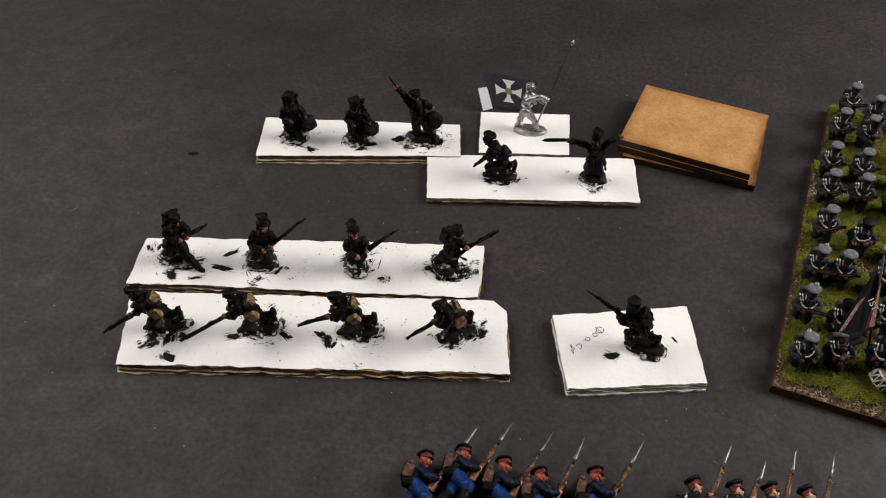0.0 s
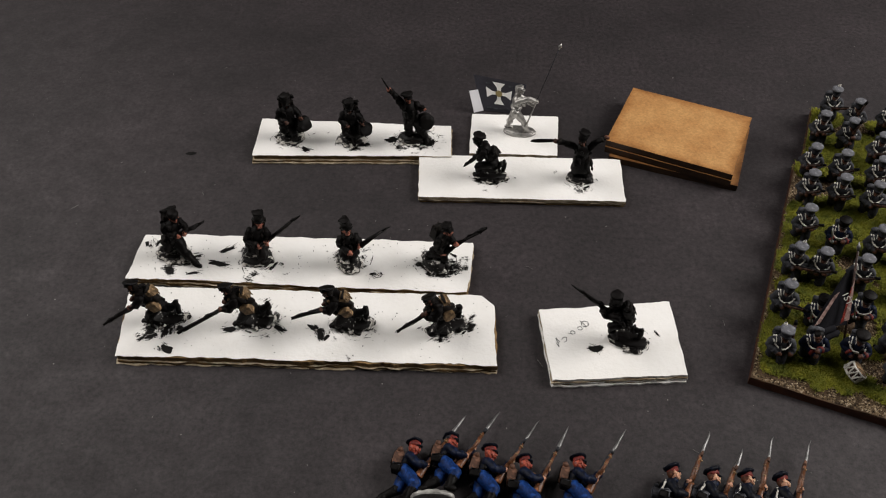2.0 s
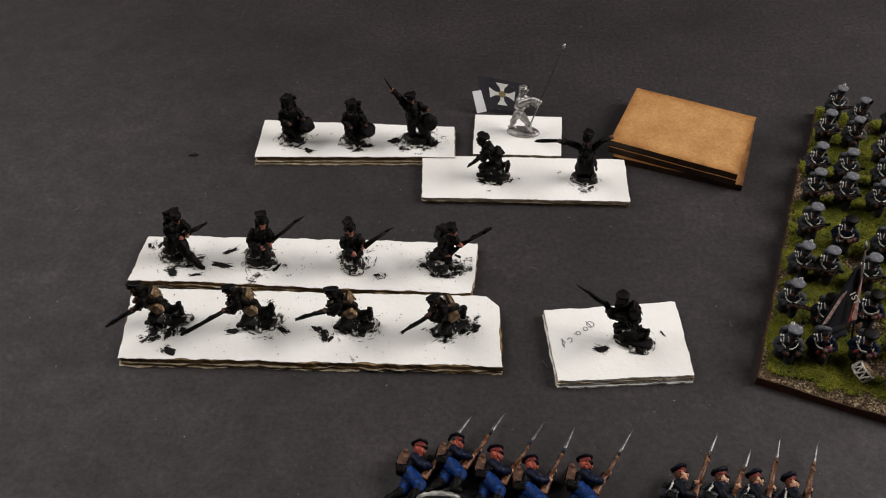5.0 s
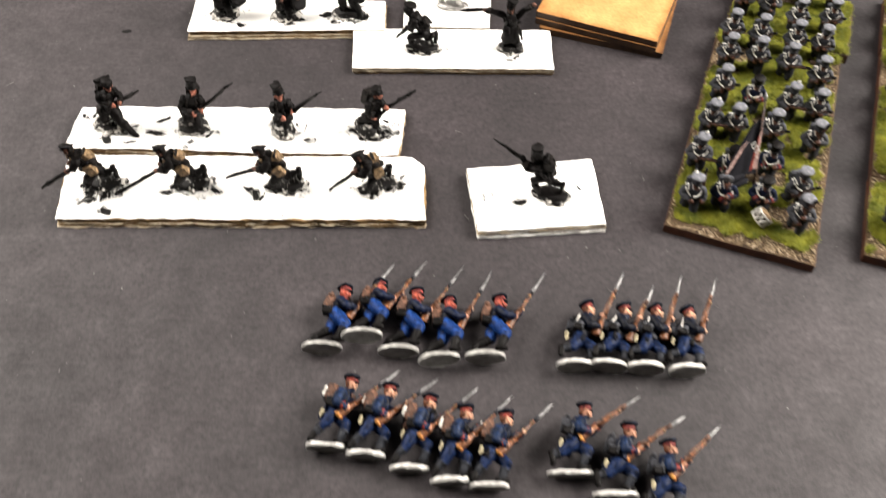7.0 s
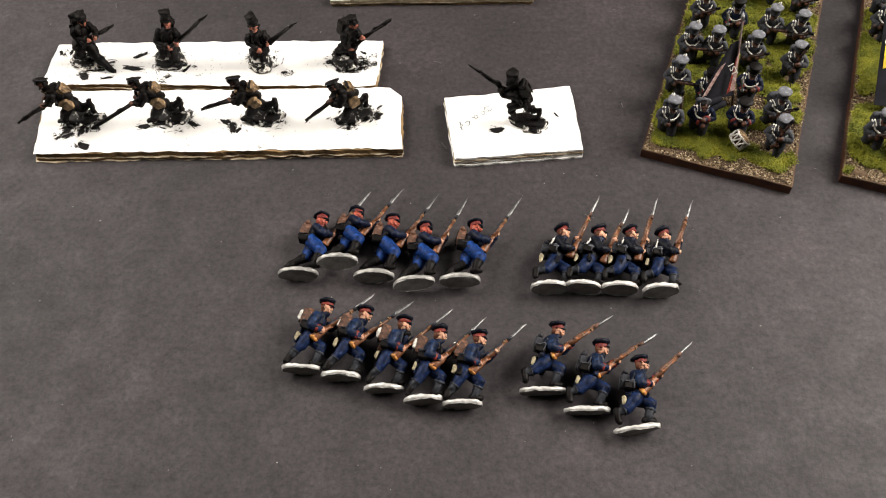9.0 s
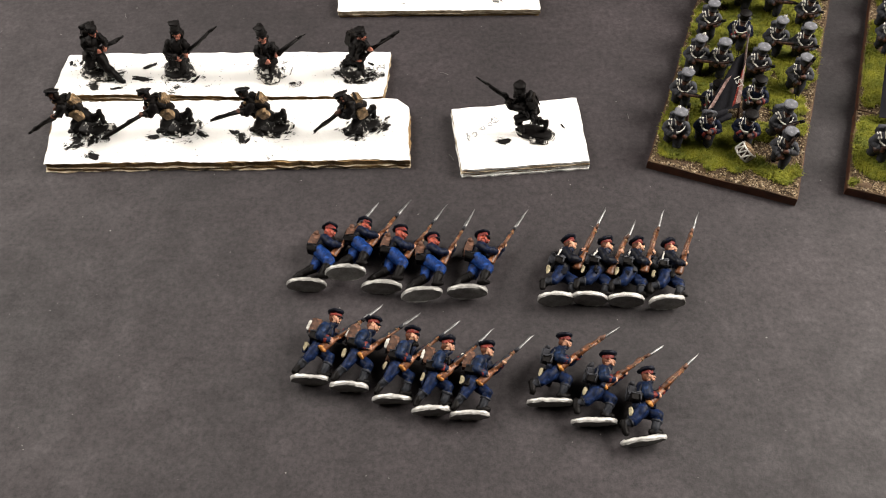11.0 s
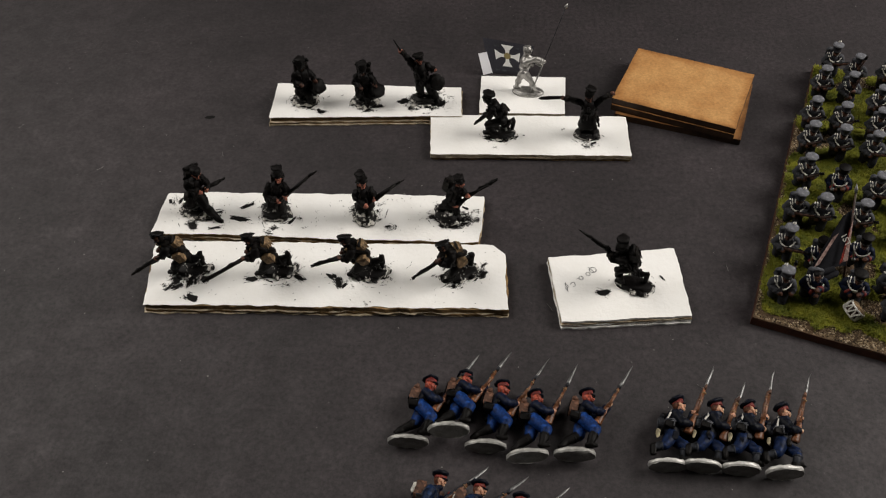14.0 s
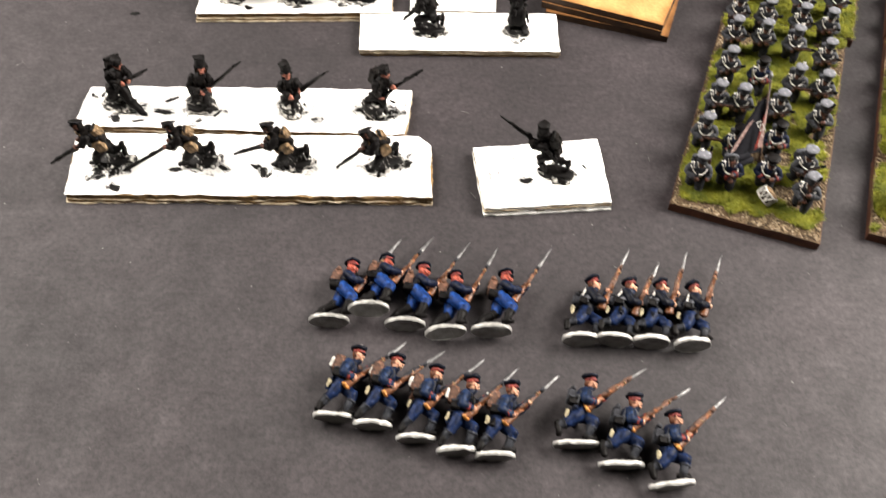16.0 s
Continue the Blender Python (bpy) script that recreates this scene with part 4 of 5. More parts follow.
    if "drum" in j:
        d0, r = g("drum"), j.get("drum_r", 2.1)
        ax = V(j.get("drum_axis", (0.45, 0, 1))).normalized()
        s.lathe(d0 - ax * 1.5, d0 + ax * 1.5, [(0, 0.95), (0.02, 1.0), (0.98, 1.0), (1, 0.95)], c["drum"], 14, None, r * 0.95, r * 0.95)
        for e in (-1.4, 1.0):
            s.lathe(d0 + ax * e, d0 + ax * (e + 0.45), [(0, 1.0), (0.5, 1.08), (1, 1.0)], c["hoop"], 14, None, r, r)
        if c["hoop"] != c["drum"]:
            q1 = ax.cross(V((0, 1, 0))).normalized()
            q2 = ax.cross(q1)
            s.lathe(d0 + ax * 1.46, d0 + ax * 1.56, [(0, 0.93), (1, 0.9)], "tan", 14, None, r, r)
            for i in range(10):
                a, b = math.pi * i / 5, math.pi * (i + 0.5) / 5
                p0 = d0 + (q1 * math.cos(a) + q2 * math.sin(a)) * r * 1.03 - ax * 1.1
                p1 = d0 + (q1 * math.cos(b) + q2 * math.sin(b)) * r * 1.03 + ax * 1.1
                s.limb(p0, p1, 0.2, 0.2, "white", 5)
                p2 = d0 + (q1 * math.cos(a + 0.628) + q2 * math.sin(a + 0.628)) * r * 1.03 - ax * 1.1
                s.limb(p1, p2, 0.2, 0.2, "white", 5)
    if "gun" in j:
        butt, tip = (V(p) for p in j["gun"])
        d = (tip - butt).normalized()
        length = (tip - butt).length
        side = d.cross(V((0, 1, 0))) if abs(d.y) < 0.9 else d.cross(V((0, 0, 1)))
        side = side.normalized()
        barrel, gr = j.get("barrel", 0.72), j.get("gun_r", 1.0)
        s.lathe(butt, butt + d * (length * 0.30), [(0, 0.74), (0.06, 0.92), (0.55, 0.70), (0.85, 0.48), (1, 0.55)], c["gun"], 8, side, 1.1, 0.62)
        if c.get("butt"):
            s.lathe(butt - d * 0.08, butt + d * 0.5, [(0, 0.72), (0.3, 0.96), (1, 0.96)], c["butt"], 8, side, 1.1, 0.64)
        s.lathe(butt + d * (length * 0.28), butt + d * (length * barrel * 0.96), [(0, 0.54), (0.5, 0.45), (1, 0.37)], c["gun"], 8, side, gr, 0.85 * gr)
        s.limb(butt + d * (length * 0.36) + side * 0.35, butt + d * (length * barrel) + side * 0.25, 0.32 * gr, 0.28 * gr, c["barrel"], 7)
        for at in j.get('bands', (0.5, 0.64)):
            q = butt + d * (length * at * barrel / 0.72)
            s.lathe(q, q + d * 0.26, [(0, 0.5), (0.5, 0.54), (1, 0.5)], c["bands"], 8, side, 1.0, 0.9)
        s.block(butt + d * (length * 0.32) + side * 0.3, (0.7, 0.5, 1.2), c["barrel"], d, side)
        s.lathe(butt + d * (length * barrel * 0.98), butt + d * (length * barrel + 1.0), [(0, 0.42), (1, 0.36)], c["barrel"], 7)
        s.lathe(butt + d * (length * barrel), tip, [(0, 0.40), (0.25, 0.42), (0.8, 0.22), (1, 0.04)], c["blade"], 6, side, gr, 0.6 * gr)
    if "blade" in j:
        a, b = (V(p) for p in j["blade"])
        s.lathe(a, b, [(0, 0.32), (0.15, 0.42), (0.7, 0.36), (0.92, 0.26), (1, 0.05)], c["blade"], 6, j.get("blade_side"), 1.0 * j.get("blade_r", 1.0), 0.6)
        s.ball(a, 0.6, c["blade"], 8)
    if "scabbard" in j:
        a, b = (V(p) for p in j["scabbard"])
        s.limb(a, b, 0.42, 0.3, c["boots"], 7)
    for k in range(j.get("lumps", 0)):
        rnd = random.Random(seed * 100 + k)
        a, at = rnd.uniform(0, 6.28), rnd.uniform(-0.25, 0.95)
        out = f * math.cos(a) + l * math.sin(a)
        p = hip + (neck - hip) * at + out * (2.0 + 0.5 * rnd.random())
        d = (spine + out * rnd.uniform(-0.6, 0.6)).normalized()
        if k % 2:
            s.block(p, (rnd.uniform(0.7, 1.5), rnd.uniform(0.6, 1.2), rnd.uniform(0.9, 2.0)), c["coat" if k % 3 else "pack"], d, out, 0.2)
        else:
            s.limb(p - d * rnd.uniform(0.3, 0.9), p + d * rnd.uniform(0.3, 0.9), rnd.uniform(0.3, 0.65), rnd.uniform(0.3, 0.6), c["boots" if k % 3 else "coat"], 7)
    return s.mesh(name, j.get("rough", 0.07), seed, j.get("squash", 1.0))


ALL = ("piping mop eye hand sling base rim coat legs shins boots belt collar cuff skin hair hat band chin pack roll strap boxlid bag drum hoop gun barrel bands blade").split()


def paints(default, **named):
    c = {k: default for k in ALL}
    c.update(named)
    return c


def figure(name, me, where, label, group, m=None):
    ob = new(name, me)
    ob.matrix_world = m if m is not None else where
    return tagged(ob, label, "miniature", group)


BLUE = paints("navy", coat="inknavy", sleeve="navy", eye="walnut", hand="skin", sling="slate", base="tin", rim="dull_rim", ground="black", legs="blue", shins="black", boots="black", belt="black", collar="red", cuff="navy", skin="ruddy", hair="ruddy", hat="inknavy", band="maroon", chin="ruddy", pack="brown", roll="brown",
              strap="black", boxlid="slate", bag="navy", gun="wood", barrel="slate", bands="tan", blade="steel")
RUN = dict(BLUE, rim="rim", coat="navy", sleeve="sleeve", butt="brass", skin="skin", sling="grey", chin="skin", legs="midblue", shins="boot", cuff="red", hair="hair", hat="inknavy", band="red", roll="white", pack="brown", collar="navy", bag="cream", strap="slate")
KNEEL = dict(BLUE, rim="rim", coat="inknavy", sleeve="inknavy", skin="skin", sling="white", chin="skin", legs="midblue", cuff="navy", shins="boot", boots="black", hair="hair", hat="inknavy", band="maroon", pack="slate", roll="slate", strap="grey", collar="navy", bag="cream", barrel="brown", boxlid="cover")
CHARGE = dict(BLUE, rim="rim", coat="navy", sleeve="sleeve", butt="brass", skin="skin", sling="grey", chin="skin", legs="midblue", cuff="red", shins="boot", boots="black", hair="hair", hat="inknavy", band="maroon", pack="slate", roll="slate", strap="grey", collar="navy", barrel="brown", bag="cream")

# poses of the figures that lie on the table
J_BLUE = dict(tails=False, belts=1, shade_leg="l", leg=1.08, hat_up=0.62, cap_r=1.06, crown=1.5, band_h=0.95, cock=(-0.15, 0, 0), lumps=5, rough=0.15, base=(4.8, 2.5, 1.15), mound=0.4, hip=(2.4, 0, 9.3), neck=(3.5, 0, 13.4), head=(4.2, -0.3, 15.4), knee_r=(5.0, -1.5, 6.2), foot_r=(3.4, -1.2, 2.4), knee_l=(1.4, 0.8, 5.8), foot_l=(-2.0, 0.6, 3.8), toe_l=(-0.8, 0, -0.6),
              elbow_l=(6.8, 2.0, 11.8), hand_l=(9.0, 0.4, 14.2), elbow_r=(5.2, -2.8, 10.5), hand_r=(7.1, -1.4, 11.0), gun=((5.5, -0.9, 8.2), (15.7, -0.2, 25.0)), barrel=0.62, pack=(3.0, 2.0, 3.5), pack_up=0.5, box=(-1.8, -1.5, 0.2), hat="cap")
J_RUN = dict(belts=1, bulk=1.1, tails=False, leg=0.80, hat_up=0.5, cap_r=1.04, roll_back=1, slash=1, bag_thin=0.6, lumps=9, bag_r=0.62, rough=0.17, base=(4.3, 2.4, 1.05), mound=0.4, hip=(0.9, 0, 7.9), neck=(2.5, 0, 12.8), head=(4.0, -0.4, 14.7), knee_l=(3.9, -0.4, 5.4), foot_l=(2.5, 0.2, 1.9), knee_r=(-0.9, -1.3, 5.0), foot_r=(-2.7, -1.0, 2.9), toe_r=(-0.5, 0, -0.8),
             elbow_l=(5.2, 1.4, 10.8), hand_l=(7.3, -0.6, 12.0), elbow_r=(1.4, -2.9, 9.7), hand_r=(3.5, -2.4, 8.9), gun=((1.9, -2.0, 6.8), (14.5, 0.0, 18.8)), barrel=0.66, pack=(3.0, 2.0, 3.9), pack_up=1.5, box=(-0.7, -2.1, 1.8), bag=(-2.6, -1.7, -0.3), hat="cap")
J_KNEEL = dict(bulk=1.1, tails=False, leg=0.86, hat_up=0.5, cap_r=1.04, cock=(-0.3, 0, 0), slash=1, bag_thin=0.5, lumps=9, bag_r=0.72, rough=0.17, base=(4.3, 2.7, 1.15), mound=0.4, hip=(0.9, 0, 7.6), neck=(2.3, 0, 13.0), head=(3.7, -0.3, 15.2), knee_l=(3.7, -0.6, 4.9), foot_l=(3.0, -0.2, 2.1), knee_r=(-0.9, -1.4, 4.6), foot_r=(-3.6, -1.2, 4.1), toe_r=(-0.2, 0, -1),
               elbow_l=(5.6, 1.2, 11.4), hand_l=(6.8, -0.4, 13.3), elbow_r=(3.3, -2.7, 9.8), hand_r=(5.1, -1.8, 9.9), gun=((4.2, -1.2, 7.5), (12.9, -0.2, 25.8)), barrel=0.66, pack=(2.4, 1.3, 2.4), pack_up=-0.6, roll_r=0.5, box=(-0.5, -2.1, 1.8), bag=(-3.2, -1.6, -0.2), hat="cap", belts=1)
J_CHARGE = dict(belts=1, bulk=1.1, tails=False, leg=0.84, hat_up=0.42, cap_r=1.04, slash=1, bag_thin=0.5, lumps=9, bag_r=0.66, rough=0.17, base=(4.9, 2.3, 1.05), mound=0.4, hip=(1.2, 0, 7.0), neck=(2.8, 0, 12.0), head=(4.1, -0.4, 13.7), knee_l=(4.2, -0.6, 5.2), foot_l=(2.5, -0.3, 1.9), knee_r=(-1.4, -1.3, 4.8), foot_r=(-3.6, -1.1, 4.2), toe_r=(0.0, 0, -1.2),
                elbow_l=(5.2, 1.2, 9.8), hand_l=(7.0, -0.6, 11.0), elbow_r=(2.3, -2.9, 9.4), hand_r=(4.3, -2.3, 9.1), gun=((2.2, -2.0, 7.7), (16.7, 0.0, 17.6)), barrel=0.70, pack=(2.6, 1.5, 3.2), pack_up=0.4, roll_r=0.5, box=(-1.3, -2.0, 2.2), bag=(-2.9, -1.6, -0.3), hat="cap")


def laid(me, x, y, spin, tip):
    """The pose of a figure that lies on its side, head away from the table's front edge, resting on the table."""
    turn = Matrix.Rotation(radians(spin), 4, "Z") @ Matrix.Rotation(radians(tip), 4, "X") @ Matrix.Rotation(radians(-90), 4, "X")
    low = min((turn @ v.co).z for v in me.vertices)
    return Matrix.Translation((x, y, 0.00002 - low)) @ turn


LAID = [
    (J_BLUE, BLUE, "painted rifleman in blue trousers lying on its side", [(-0.0023, 0.0958, -1, 2), (0.0070, 0.0978, 2, -8), (0.0154, 0.0950, 0, 2), (0.0250, 0.0924, 6, -2), (0.0355, 0.0932, 0, 0)]),
    (J_KNEEL, KNEEL, "painted kneeling rifleman lying on its side, musket upright", [(0.0569, 0.0915, 0, 4), (0.0644, 0.0914, -5, 4), (0.0727, 0.0910, -2, 4), (0.0819, 0.0904, 3, 2)]),
    (J_RUN, RUN, "painted running rifleman with brown pack lying on its side", [(0.0008, 0.0708, -3, 9), (0.0094, 0.0690, -3, 8), (0.0188, 0.0660, -1, 11), (0.0274, 0.0632, 2, 10), (0.0355, 0.0622, 0, 9)]),
    (J_CHARGE, CHARGE, "painted charging rifleman with dark pack lying on its side", [(0.0526, 0.0652, 0, 12), (0.0617, 0.0606, 0, 12), (0.0717, 0.0563, 8, 11)]),
]
for n, (joints, colours, label, places) in enumerate(LAID):
    for i, (x, y, spin, tip) in enumerate(places):
        if n == 1:
            joints = dict(J_KNEEL, gun=(((4.4, -1.2, 7.8), (13.6, -0.2, 26.4)), ((3.9, -1.2, 6.8), (10.8, -0.2, 23.4)), ((4.1, -1.2, 7.5), (11.0, -0.2, 26.4)), ((3.6, -1.2, 7.2), (12.9, -0.2, 25.8)))[i], base_at=(-0.8 + 0.2 * i, 0))
        me = figure_mesh("rifleman", joints, colours, n * 10 + i)
        figure("rifleman", me, laid(me, x, y, spin, tip), label, "riflemen lying on the table")

# black figures on the painting cards
INK = paints("black", base="black", rim="inky", ground="inky", skin="black", coat="dark", hat="dark", pack="hood", legs="black", cuff="hood", bag="hood", strap="hood")
FLESH = dict(INK, skin="flush", hand="flush", hair="black", eye="walnut")
TAN = dict(INK, pack="tan", roll="hood", bag="tan", piping="slate", hat="black", band="black", bands="hood", strap="tan", skin="tanned", hand="tanned", hair="hood")

J_STAND = dict(hat_tall=2.5, crust=5, gun_r=1.3, bands=(), skirt=1.9, roll_up=-0.6, lumps=10, hat_r=0.92, hat_up=1.5, cock=(-0.15, 0, 0), rough=0.2, bulk=0.98, base=(4.2, 3.5, 1.6), base_turn=85, mound=3.0, hip=(0.2, 0.7, 6.2), neck=(0.0, 1.8, 11.6), head=(0.2, 2.5, 13.8), knee_l=(2.4, 1.8, 3.6), foot_l=(1.8, 1.8, 1.6), knee_r=(1.2, -1.0, 3.4), foot_r=(-2.0, -1.2, 2.0), toe_r=(0.6, 0, -0.6), elbow_l=(0.6, 4.2, 8.8), hand_l=(1.9, 4.0, 8.3),
               elbow_r=(0.6, -1.8, 8.6), hand_r=(2.7, 1.4, 7.6), gun=((2.8, 1.0, 6.8), (-2.0, 13.4, 14.3)), barrel=0.82, pack=(3.4, 1.8, 3.8), pack_up=1.0, bag=(-0.6, 2.0, -0.4), hat="shako", gaze=(1, 0.1, 0))
J_STAND_B = dict(J_STAND, bulk=0.84, skirt=1.2, mound=2.6, base=(4.5, 3.0, 1.5), base_turn=8, hip=(0.2, 0.4, 6.0), neck=(0.0, 0.3, 11.0), head=(0.3, 0.3, 13.2), cock=(-0.1, -0.2, 0), knee_l=(2.4, 0.9, 3.4), foot_l=(2.2, 1.0, 1.4), knee_r=(0.8, -1.0, 3.4), elbow_l=(0.8, 3.4, 8.6), hand_l=(2.0, 2.9, 8.4), elbow_r=(0.6, -2.0, 8.4), hand_r=(3.0, 0.2, 7.4), gun=((2.6, 0.0, 6.6), (0.9, 12.1, 13.2)), pack=(2.8, 1.4, 3.0))
J_STAND_C = dict(J_STAND, bulk=0.9, skirt=1.0, mound=2.2, hat="cap", crown=1.8, band_h=0.8, cap_r=0.85, hat_up=0.7, base=(4.3, 3.3, 1.5), base_turn=10, hip=(0.5, 1.3, 6.5), neck=(0.8, 2.2, 11.5), head=(1.5, 2.9, 13.5), gaze=(0.8, 0.6, 0), face=20, elbow_l=(2.0, 4.8, 8.4), hand_l=(3.4, 4.7, 9.6), elbow_r=(1.4, -0.2, 8.4), hand_r=(2.6, 1.2, 6.8), knee_r=(-0.2, -1.2, 4.6), foot_r=(-1.2, -1.8, 2.0), knee_l=(2.2, 1.8, 3.9), foot_l=(2.0, 1.6, 1.6), pack=(2.6, 2.0, 4.8), pack_up=1.0, gun=((2.6, 1.6, 7.0), (5.0, 13.2, 14.2)))
J_LUNGE = dict(crust=9, gun_r=1.3, bands=(), leg=1.05, roll_up=0.6, lumps=12, hat_r=0.86, hat_up=0.4, rough=0.22, bulk=1.02, base=(4.8, 3.3, 1.5), base_turn=40, mound=1.4, hip=(0.2, 0.6, 6.9), neck=(0.3, 1.9, 12.1), head=(0.9, 2.5, 14.0), knee_l=(3.4, 2.0, 3.8), foot_l=(7.2, 3.8, 0.5), toe_l=(0.7, 0.4, -0.1), knee_r=(0.9, -1.4, 4.4), foot_r=(-1.4, -2.2, 2.0), elbow_l=(2.4, 4.6, 10.2), hand_l=(3.5, 3.8, 9.7),
               elbow_r=(0.8, -0.6, 9.8), hand_r=(3.2, 1.5, 9.5), gun=((2.8, -0.4, 8.8), (3.4, 9.9, 11.0)), barrel=0.88, pack=(3.6, 2.4, 4.0), pack_up=1.2, bag=(0.2, -2.2, 0), hat="cap", crown=1.9, band_h=0.7, cap_r=0.85, cock=(0.1, 0, 0))
# crouching with the muzzle down; faces +x
J_CROUCH = dict(crust=9, gun_r=1.3, bands=(), tails=False, leg=0.92, lumps=6, bag_square=1, roll_r=0.3, blanket=((3.9, 1.7, 12.0), (-0.2, 1.7, 10.2), 1.0), cap_r=1.04, band_h=0.45, crown=1.0, piping=1, rough=0.17, base=(5.0, 2.7, 0.9), mound=0.5, hip=(1.4, 0.3, 5.9), neck=(4.0, 0.8, 11.9), head=(5.4, 0.9, 13.8), knee_l=(3.2, 1.8, 3.6), foot_l=(3.9, 1.6, 1.5), knee_r=(-0.6, -1.0, 3.0), foot_r=(-3.5, -0.8, 5.0), toe_r=(0.0, 0, -2.2), elbow_l=(5.0, 3.2, 9.2), hand_l=(7.0, 3.0, 9.2),
                elbow_r=(4.6, -1.6, 8.8), hand_r=(6.2, 0.8, 9.4), barrel=0.94, slash=1, pack=(3.2, 1.6, 3.2), pack_up=1.6, bag=(-0.6, 2.5, 2.4), hat="cap", cock=(0.08, -0.62, 0))
J_AIM = dict(crust=5, gun_r=1.3, bands=(), tails=False, leg=0.86, roll_up=0.2, lumps=7, hat_r=0.98, hat_up=1.0, cock=(0.05, 0, 0), rough=0.18, bulk=0.86, base=(5.1, 2.7, 1.1), mound=0.5, hip=(2.3, 0.3, 7.4), neck=(4.1, 0.6, 11.8), head=(5.1, 0.7, 13.4), knee_l=(5.0, 1.5, 6.2), foot_l=(3.5, 1.3, 2.0), knee_r=(0.4, -1.0, 4.2), foot_r=(-2.6, -0.5, 4.4), toe_r=(0, 0, -1.8), elbow_l=(6.8, 2.2, 10.4), hand_l=(8.2, 1.6, 12.4),
             elbow_r=(4.8, -1.6, 9.8), hand_r=(6.2, 1.2, 11.2), gun=((4.9, 1.0, 10.3), (16.5, 1.7, 18.2)), barrel=0.72, pack=(3.0, 2.4, 4.2), pack_up=1.9, bag=(-1.6, -1.2, 0.4), hat="shako")
J_DRUM = dict(crust=9, skirt=2.6, roll_up=0.4, lumps=14, hat_r=1.0, hat_up=0.5, rough=0.24, bulk=1.1, base=(4.2, 3.2, 1.4), base_turn=85, mound=1.2, hip=(0.0, 0.1, 6.6), neck=(0.0, 0.3, 11.8), head=(0.5, 0.2, 13.6), knee_l=(2.2, 1.2, 4.4), foot_l=(2.2, 1.2, 1.6), knee_r=(0.8, -1.5, 4.0), foot_r=(-2.0, -1.6, 1.9), elbow_l=(0.4, 3.4, 9.6), hand_l=(2.0, 4.0, 9.2), elbow_r=(0.6, -2.6, 9.2), hand_r=(2.8, -0.8, 8.6),
              drum=(2.0, 4.4, 6.4), drum_r=2.3, drum_axis=(0.6, 0.4, 0.6), pack=(4.4, 2.2, 4.0), pack_up=1.4, bag=(0, -2.2, 0.3), hat="shako")
J_HAIL = dict(crust=9, blade_r=1.5, tails=False, lumps=12, leg=0.95, hat_r=0.84, rough=0.22, bulk=1.12, base=(4.9, 3.0, 1.3), hip=(0, -0.5, 9.0), neck=(0.2, -1.2, 14.8), head=(0.7, -1.4, 16.8), knee_l=(0.6, 2.2, 5.0), foot_l=(1.4, 4.2, 1.6), knee_r=(0.2, -1.3, 5.0), foot_r=(0.2, -1.6, 1.6), elbow_l=(0.6, 2.4, 13.2), hand_l=(1.6, 3.4, 13.4), elbow_r=(0.0, -4.5, 16.6), hand_r=(0.0, -6.8, 19.5),
              blade=((0.0, -6.9, 19.7), (-0.1, -9.2, 24.1)), drum=(1.1, 4.1, 8.2), drum_r=2.5, drum_axis=(0.8, 0.2, 0.4), hat="cap", cock=(-0.25, -0.2, 0), crown=1.4, band_h=0.5, mound=1.2, base_turn=85, gaze=(1, 0.5, 0))
J_STOOP = dict(crust=9, gun_r=1.3, bands=(), tails=False, leg=0.9, roll_up=-0.6, lumps=9, rough=0.18, bulk=0.98, base=(4.7, 2.9, 1.2), mound=0.6, hip=(-0.4, 0, 6.2), neck=(3.0, 0.1, 11.8), head=(4.4, 0.2, 13.7), knee_l=(4.1, 1.3, 4.9), foot_l=(3.4, 1.2, 1.4), knee_r=(-0.8, -1.2, 3.2), foot_r=(-3.6, -1.1, 4.6), toe_r=(0, 0, -1.8), elbow_l=(3.2, 2.4, 8.8), hand_l=(4.6, 1.4, 8.4), elbow_r=(1.8, -2.2, 8.8), hand_r=(4.0, -0.6, 9.0),
               gun=((2.6, 1.0, 10.6), (8.4, 1.4, 4.4)), barrel=0.72, pack=(3.0, 1.4, 3.2), hat="cap", crown=1.9, cock=(-0.25, 0, 0))
J_SWORD = dict(hat_tall=2.6, crust=5, blade_r=1.9, blade_side=(0, 0, 1), hat_up=0.9, lumps=9, hat_r=1.02, rough=0.18, bulk=0.96, skirt=4.2, base=(4.0, 3.0, 1.3), base_turn=85, hip=(0, -0.4, 7.8), neck=(0.0, -0.8, 13.0), head=(0.4, -1.0, 15.0), cock=(0, 0.15, 0), knee_l=(0.8, 1.4, 4.8), foot_l=(0.8, 1.7, 1.5), knee_r=(0.6, -1.6, 4.8), foot_r=(0.2, -2.0, 1.5), elbow_l=(0.0, 3.0, 14.2), hand_l=(0.1, 5.6, 16.0), elbow_r=(-0.2, -5.0, 13.4), hand_r=(-0.5, -8.4, 14.0),
               blade=((-0.6, -8.8, 14.0), (-2.0, -16.1, 12.5)), scabbard=((0.2, 2.4, 7.6), (-0.8, 3.4, 3.0)), bag=(0, 2.0, -0.2), hat="shako")
